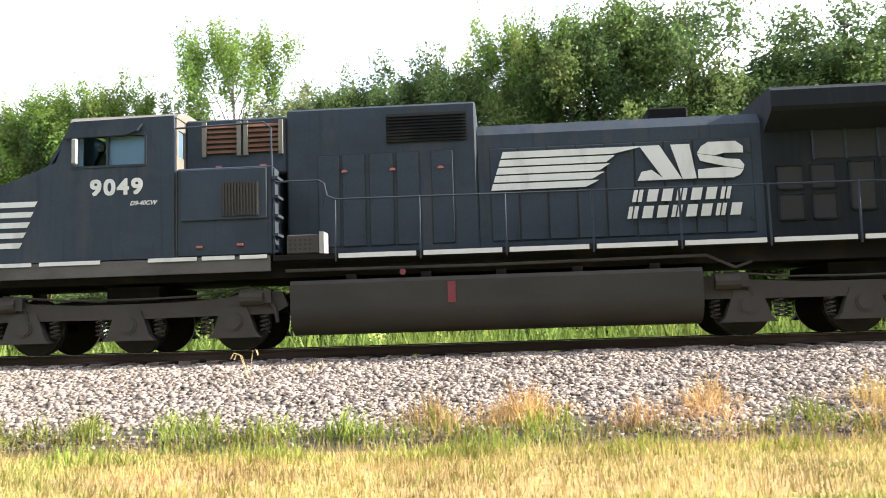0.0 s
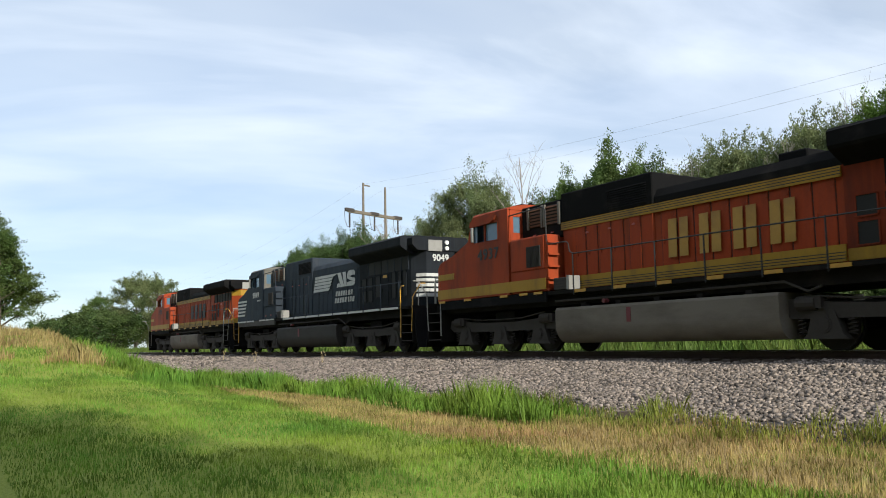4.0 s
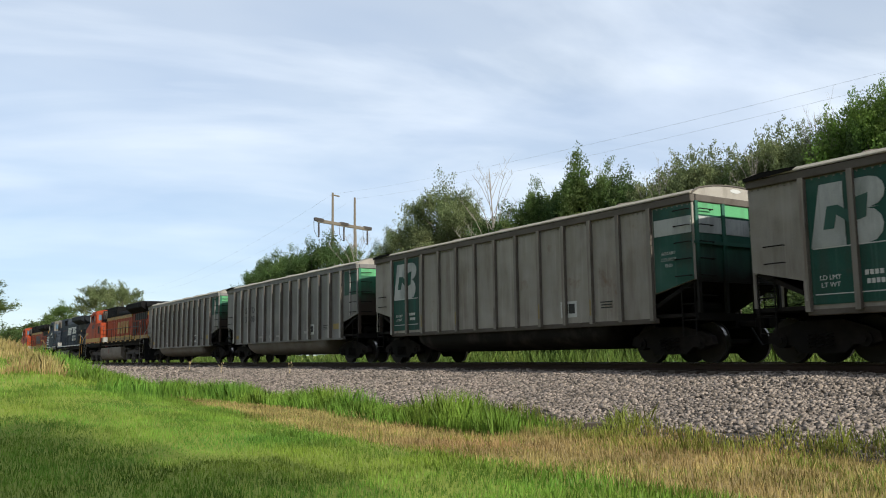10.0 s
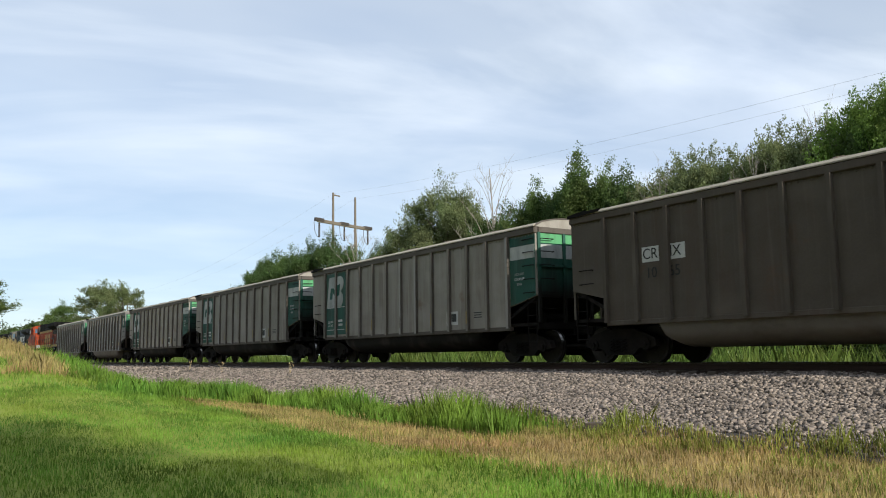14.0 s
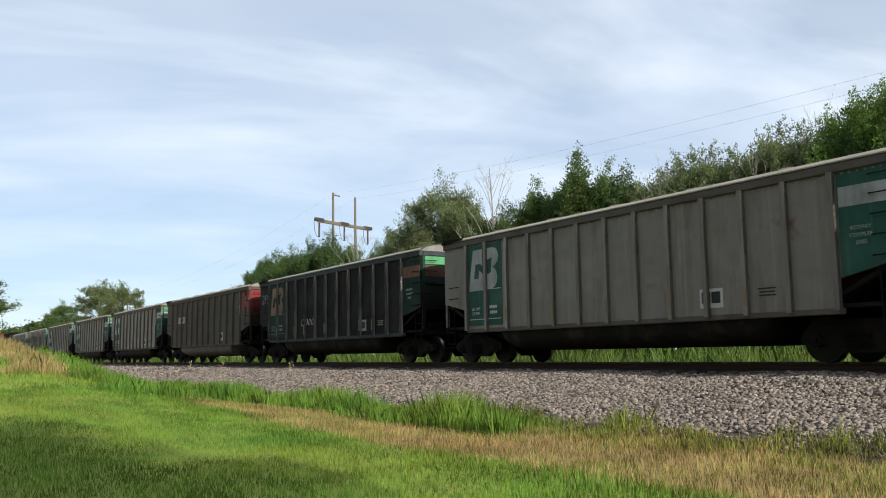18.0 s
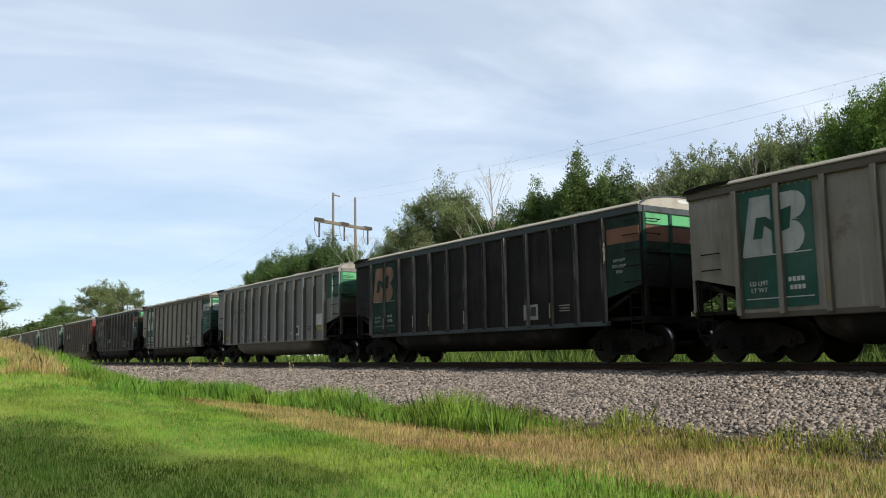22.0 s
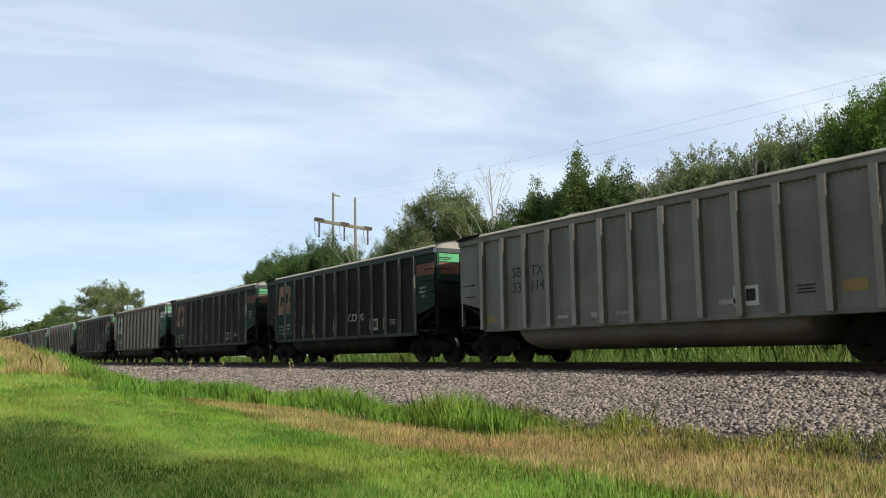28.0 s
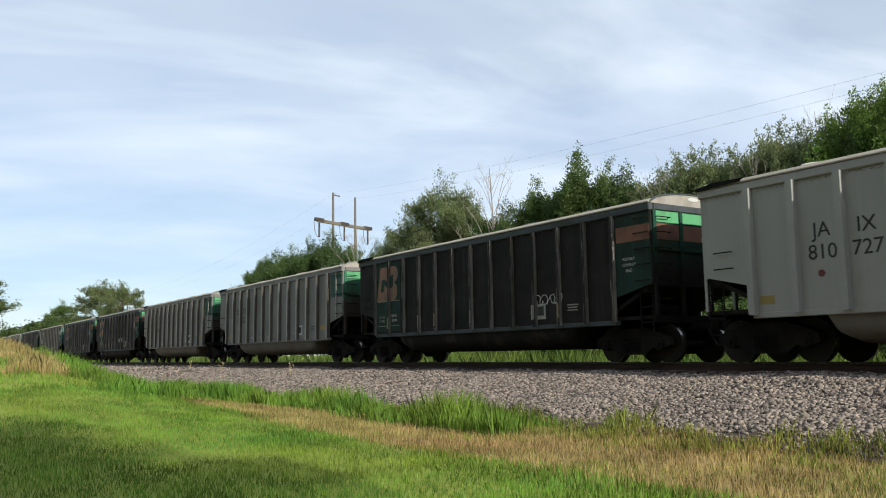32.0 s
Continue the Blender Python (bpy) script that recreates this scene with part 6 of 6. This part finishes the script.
FAR = [("oak", -128, 41, 10.5, 1.0), ("dark", -141, 40, 10.2, 1.1), ("oak", -155, 41, 10.0, 1.1), ("dark", -169, 40, 9.5, 1.1), ("silver", -192, 38, 20.5, 1.15), ("silver", -178, 39, 19.0, 0.9), ("oak", -240, 38, 18.5, 0.9), ("bush", -205, 33, 11, 1.3), ("bush", -222, 31, 10, 1.2), ("bush", -245, 28, 10, 1.2), ("bush", -180, 31, 9, 1.2), ("oak", -118, 41, 12.2, 0.9), ("oak", -108, 40, 12.0, 0.9)]
for n, (kind, x, y, h, wd) in enumerate(FAR):
    plant(kind, x, y, h, n * 131 % 360, wd)
for n in range(20):
    plant("bush", -62 + 4.6 * n + random.uniform(-1, 1), 33.5 + random.uniform(-1.5, 2.5), random.uniform(3.6, 6.0), n * 57 % 360, random.uniform(1.0, 1.5))
plant("bush", -64, 2.6, 6.0, 40, 0.7)
plant("cone", -62, 3.6, 8.8, 20, 1.4)      # beside the line, past the rise
plant("dark", 9.0, -2.8, 17.0, 20, 1.2)
plant("oak", 13.0, -3.1, 19.0, 110, 1.1)
plant("dark", 11.0, -5.1, 18.0, 200, 1.2)
plant("dark", 16.5, -3.9, 19.0, 290, 1.2)
plant("dark", 20.0, -3.2, 24.0, 60, 1.0)
plant("dark", 25.0, -4.6, 25.0, 150, 1.0)     # unseen trees beside the lawn, added to cast its shade
# unseen row behind, added to hold skylight off the train's near side
for n, (kind, x, y, h) in enumerate((("dark", 15, -9, 17), ("dark", 2, -12, 18), ("dark", -8, -13, 18), ("dark", -18, -14, 18), ("oak", -29, -15, 17), ("dark", 24, -9, 16), ("dark", 12, -14, 19), ("dark", -40, -14, 17))):
    plant(kind, x, y, h, n * 47, 1.7)

# ---- grass ----


def blades(name, label, n, where, height, width, material, seed, lean=0.35):
    """Bent blades; where(rng, n) gives their feet (x, y) and a height factor."""
    rng = np.random.default_rng(seed)
    x, y, hf = where(rng, n)
    z = np.array([ground_z(a, b) if b < 10.45 or b > 20.9 else max(bed_z(b), -1.2) for a, b in zip(x, y)]) - 0.01
    n = len(x)
    h = height * hf * rng.uniform(0.55, 1.3, n)
    a = rng.uniform(0, 2 * math.pi, n)
    wv = np.stack([np.cos(a), np.sin(a), 0 * a], 1) * width * rng.uniform(0.7, 1.3, (n, 1))
    ld = rng.uniform(0, 2 * math.pi, n)
    l = np.stack([np.cos(ld), np.sin(ld), 0 * a], 1) * (h * lean * rng.uniform(0.2, 1.3, n))[:, None]
    foot = np.stack([x, y, z], 1)
    up = np.stack([0 * h, 0 * h, h], 1)
    v = np.stack([foot - wv, foot + wv, foot + up * 0.6 + l * 0.4 + wv * 0.7, foot + up + l, foot + up * 0.6 + l * 0.4 - wv * 0.7], 1).reshape(-1, 3)
    f = np.arange(5 * n).reshape(-1, 5)
    return tagged(new(name, mesh_np(name, v, f, M[material])), label, "grass", kind="stuff")


def strip(x0, x1, y0, y1, patch=0.0, fx=0.35, fy=0.8, seed=0):
    def where(rng, n):
        x, y = rng.uniform(x0, x1, n), rng.uniform(y0, y1, n)
        k = np.array([noise.noise((a * fx, b * fy, seed)) for a, b in zip(x, y)])
        keep = k > patch
        return x[keep], y[keep], np.clip(0.55 + 1.3 * (k[keep] - patch), 0.4, 1.4)
    return where


blades("lawn_grass", "short mown green lawn grass", 75000, strip(-24, 4, 0.8, 7.2, -0.6), 0.06, 0.006, "grass_lawn", 1)
blades("lawn_grass", "short mown green lawn grass on the rise", 30000, strip(-50, -22, -1.0, 9.0, -0.6), 0.08, 0.012, "grass_lawn", 11)
blades("tall_grass", "tall bright green grass along the ballast", 26000, strip(-50, -12, 9.0, 10.7, -0.25, 0.3, 0.7, 3), 0.48, 0.011, "grass_tall", 2)
blades("tall_grass", "tall green unmown grass on the far side of the rise", 16000, strip(-48, -23.5, 4.6, 10.4, -0.3, 0.4, 0.7, 19), 0.36, 0.012, "grass_tall", 23)
blades("dry_grass", "short straw-coloured grass beside the ballast", 52000, strip(-30, 8, 6.8, 10.95, -1.0, seed=5), 0.09, 0.006, "grass_dry", 3)
blades("mixed_grass", "green blades among the straw-coloured grass", 26000, strip(-28, 8, 6.6, 11.0, -0.2, 0.7, 1.1, 15), 0.10, 0.006, "grass_mid", 14)
blades("mixed_grass", "half-dry grass tufts at the foot of the ballast", 10000, strip(-16, 10, 9.6, 11.0, -0.1, 0.9, 1.2, 8), 0.20, 0.007, "grass_mid", 4)
blades("verge_grass", "coarse bright green grass at the lawn's edge", 20000, strip(-30, 5, 5.0, 7.0, -0.05, 0.4, 0.5, 12), 0.12, 0.008, "grass_tall", 7)


def clumps(x0, x1, y0, y1, count, spread):
    def where(rng, n):
        cx, cy = rng.uniform(x0, x1, count), rng.uniform(y0, y1, count)
        pick = rng.integers(0, count, n)
        r = rng.normal(0, spread, (n, 2))
        return cx[pick] + r[:, 0], np.clip(cy[pick] + r[:, 1] * 0.6, y0 - 0.3, y1 + 0.3), np.clip(1.2 - 3 * np.abs(r[:, 0]), 0.4, 1.2)
    return where


blades("straw_clumps", "orange dead grass clumps on the ballast foot", 3000, clumps(-2, 9, 10.9, 12.1, 22, 0.30), 0.36, 0.006, "grass_straw", 21, 0.5)
blades("green_clumps", "green weed clumps on the ballast foot", 2500, clumps(-16, 9, 10.5, 11.3, 30, 0.25), 0.30, 0.008, "grass_mid", 22, 0.5)
blades("weeds", "tall green weeds on the far side of the track", 62000, strip(-130, 30, 20.9, 26, -0.5, seed=9), 1.12, 0.026, "weed_leaf", 5)
blades("straw_tufts", "tall straw-coloured grass on the rise", 9000, strip(-54, -27, 1.6, 4.9, -0.15, 0.5, 0.6, 6), 0.36, 0.014, "grass_dry", 6)


# ---- power line ----


def h_frame(x, y, height, turn):
    ob = tagged(new("power_pole"), "wooden two-pole power line frame with crossarm", "power pole", "power poles along the line")
    for s in (-2.1, 2.1):
        part("pole", "hpole", lambda bm: tube(bm, [(0, 0, -0.5), (0, 0, 12), (0, 0, 21.5)], [0.22, 0.18, 0.13], 10), M["wood"], ob, at=pose(0, s, 0))
    part("crossarm", "harm", lambda bm: (box(bm, -0.14, 0.14, -4.9, 4.9, 17.45, 17.85), soften(bm, 0.04)), M["wood"], ob)
    for s in (-4.6, 0.0, 4.6):
        part("bracket", "hbracket", lambda bm: (box(bm, -0.2, 0.2, -0.75, 0.75, 17.55, 17.98), soften(bm, 0.06)), M["insulator"], ob, "dark steel bracket", at=pose(0, s, 0))
        part("insulator", "hins", lambda bm: tube(bm, [(0, 0, 15.6 + 0.13 * k) for k in range(15)], [0.15 if k % 2 else 0.06 for k in range(15)], 8), M["insulator"], ob, "dark insulator string", at=pose(0, s, 0))
        part("jumper", "hjumper", lambda bm: tube(bm, [(0, -0.9, 17.5), (0, -0.8, 16.4), (0, -0.4, 15.7), (0, 0, 15.6)], 0.03, 5), M["insulator"], ob, at=pose(0, s, 0))
    part("guard_arm", "hguard", lambda bm: box(bm, -0.06, 0.06, -2.2, -0.9, 21.15, 21.3), M["wood"], ob)
    for s in (-1, 1):
        part("brace", "hbrace%d" % s, lambda bm: tube(bm, [(0.05 * s, -2.0 * s, 10.6), (0.05 * s, 2.0 * s, 15.5)], 0.08, 6), M["wood"], ob)
    ob.matrix_basis = pose(x, y, ground_z(x, y), 0, 0, turn) @ Matrix.Scale(height / 21.5, 4)
    return ob


h_frame(-117, 58.5, 26.5, 22)
h_frame(-330, 72, 26.5, 10)


def wire(a, b, sag):
    """One conductor hanging between two frames."""
    def make(bm):
        pts = [Vector(a).lerp(Vector(b), k / 24) - Vector((0, 0, sag * 4 * (k / 24) * (1 - k / 24))) for k in range(25)]
        tube(bm, pts, 0.007, 4)
    bm = bmesh.new()
    make(bm)
    me = bpy.data.meshes.new("power_wire")
    bm.to_mesh(me)
    bm.free()
    me.materials.append(M["wire"])
    tagged(new("power_wire", me), "thin grey power line wire between poles", "wire", "wires of the power line")


for k, end in ((-1, (-15.6, 46, 15.4)), (1, (-15.6, 46, 14.7))):
    top = (-117 - 0.97 * k, 58.5 + 2.4 * k, ground_z(-117, 58.5) + 26.3)
    wire(top, end, 0.9)
    wire(top, (-330, 72 + 2.4 * k, 24.5), 4.0)


# ---- small things ----


def wood_chunk():
    bm = bmesh.new()
    prism(bm, [(-0.30, 0.0), (-0.27, 0.10), (-0.05, 0.13), (0.24, 0.11), (0.31, 0.05), (0.28, -0.02), (-0.2, -0.03)], -0.09, 0.09)
    soften(bm, 0.012)
    me = bpy.data.meshes.new("wood_chunk")
    bm.to_mesh(me)
    bm.free()
    me.materials.append(M["tie"])
    ob = tagged(new("wood_chunk", me), "broken piece of old tie lying on the ballast", "wood")
    ob.matrix_basis = pose(-11.3, 10.75, bed_z(10.75) + 0.02, 0, 4, 35)


def dry_weed(x, y, height, seed):
    """A dry stalk with nodding seed heads beside the rail."""
    rng = random.Random(seed)
    ob = tagged(new("dry_weed"), "dry straw-coloured weed stalk in the ballast", "weed", "weeds beside the rail")
    for k in range(3):
        a = rng.uniform(0, 6.28)
        top = Vector((math.cos(a) * 0.16, math.sin(a) * 0.10, height * rng.uniform(0.7, 1.0)))
        bend = top + Vector((math.cos(a) * 0.10, 0.0, 0.02))
        tip = bend + Vector((math.cos(a) * 0.05, 0, -0.09))

        def stalk(bm):
            tube(bm, [(0, 0, -0.05), tuple(top * 0.5), tuple(top), tuple(bend), tuple(tip)], [0.006, 0.005, 0.005, 0.006, 0.012], 5)
        part("stalk", f"stalk{seed}{k}", stalk, M["straw"], ob)
    ob.matrix_basis = pose(x, y, bed_z(y) - 0.02)


wood_chunk()
for n, (x, y, h) in enumerate(((-4.2, 13.9, 0.50), (-3.2, 14.1, 0.20), (-33, 14.0, 0.5), (-41, 13.8, 0.6), (-47, 14.0, 0.7))):
    dry_weed(x, y, h, n)


def insect():
    """A small dark fly with two wings that crosses near the lens."""
    ob = tagged(new("flying_insect"), "small dark flying insect with spread wings", "insect")
    part("body", "insect_body", lambda bm: tube(bm, [(-0.006, 0, 0), (-0.003, 0, 0.0005), (0.002, 0, 0.0005), (0.0055, 0, 0)], [0.0008, 0.0016, 0.0018, 0.0008], 8), M["hole"], ob)
    for s in (-1, 1):
        part("wing", f"insect_wing{s}", lambda bm: prism(bm, [(0.001, 0.0), (0.003, s * 0.004), (-0.001, s * 0.008), (-0.003, s * 0.005), (-0.002, 0.0)], 0.0008, 0.0011, "z"), M["hole"], ob)
    return ob


fly = insect()

def motions():
    """Everything that moves: the train to the left, wheels turning."""
    for ob, s in CARS:
        walk(ob, [(t, pose(x + s, TRACK_Y, 0)) for t, x in FRONT])
    away = (-0.2, 0.4, 1.6)
    walk(fly, [(0.0, pose(*away)), (5.6, pose(-0.5, 0.6, 1.25, 0, 20, 30)), (5.9, pose(-0.88, 0.70, 0.86, 0, 25, 30)), (6.0, pose(-0.85, 0.70, 0.70, 10, 15, 20)), (6.1, pose(-0.74, 0.68, 0.83, 0, -20, 0)), (6.6, pose(-0.3, 0.5, 1.3)), (32.0, pose(*away))])
    for r, sets in WHEELS.items():
        rows, t = [], 0.0
        while t < 32.0:
            rows.append((t, pose(0, 0, 0, 0, math.degrees(front_x(t) - front_x(0)) / r, 0)))
            t += 1.0 / 15
        walk(sets[0], rows)
        data = sets[0].animation_data
        for w in sets[1:]:
            w.rotation_mode = "QUATERNION"
            w.animation_data_create()
            w.animation_data.action = data.action
            w.animation_data.action_slot = data.action_slot


# seconds and x of the leading coupler
FRONT = [(0.0, -33.7), (2.0, -52.19), (4.5, -75.51), (6.0, -89.43), (9.0, -117.73), (13.0, -155.53), (19.0, -213.13), (23.0, -251.63), (28.0, -299.68), (32.0, -338.78)]


def front_x(t):
    return float(np.interp(t, [r[0] for r in FRONT], [r[1] for r in FRONT]))


motions()
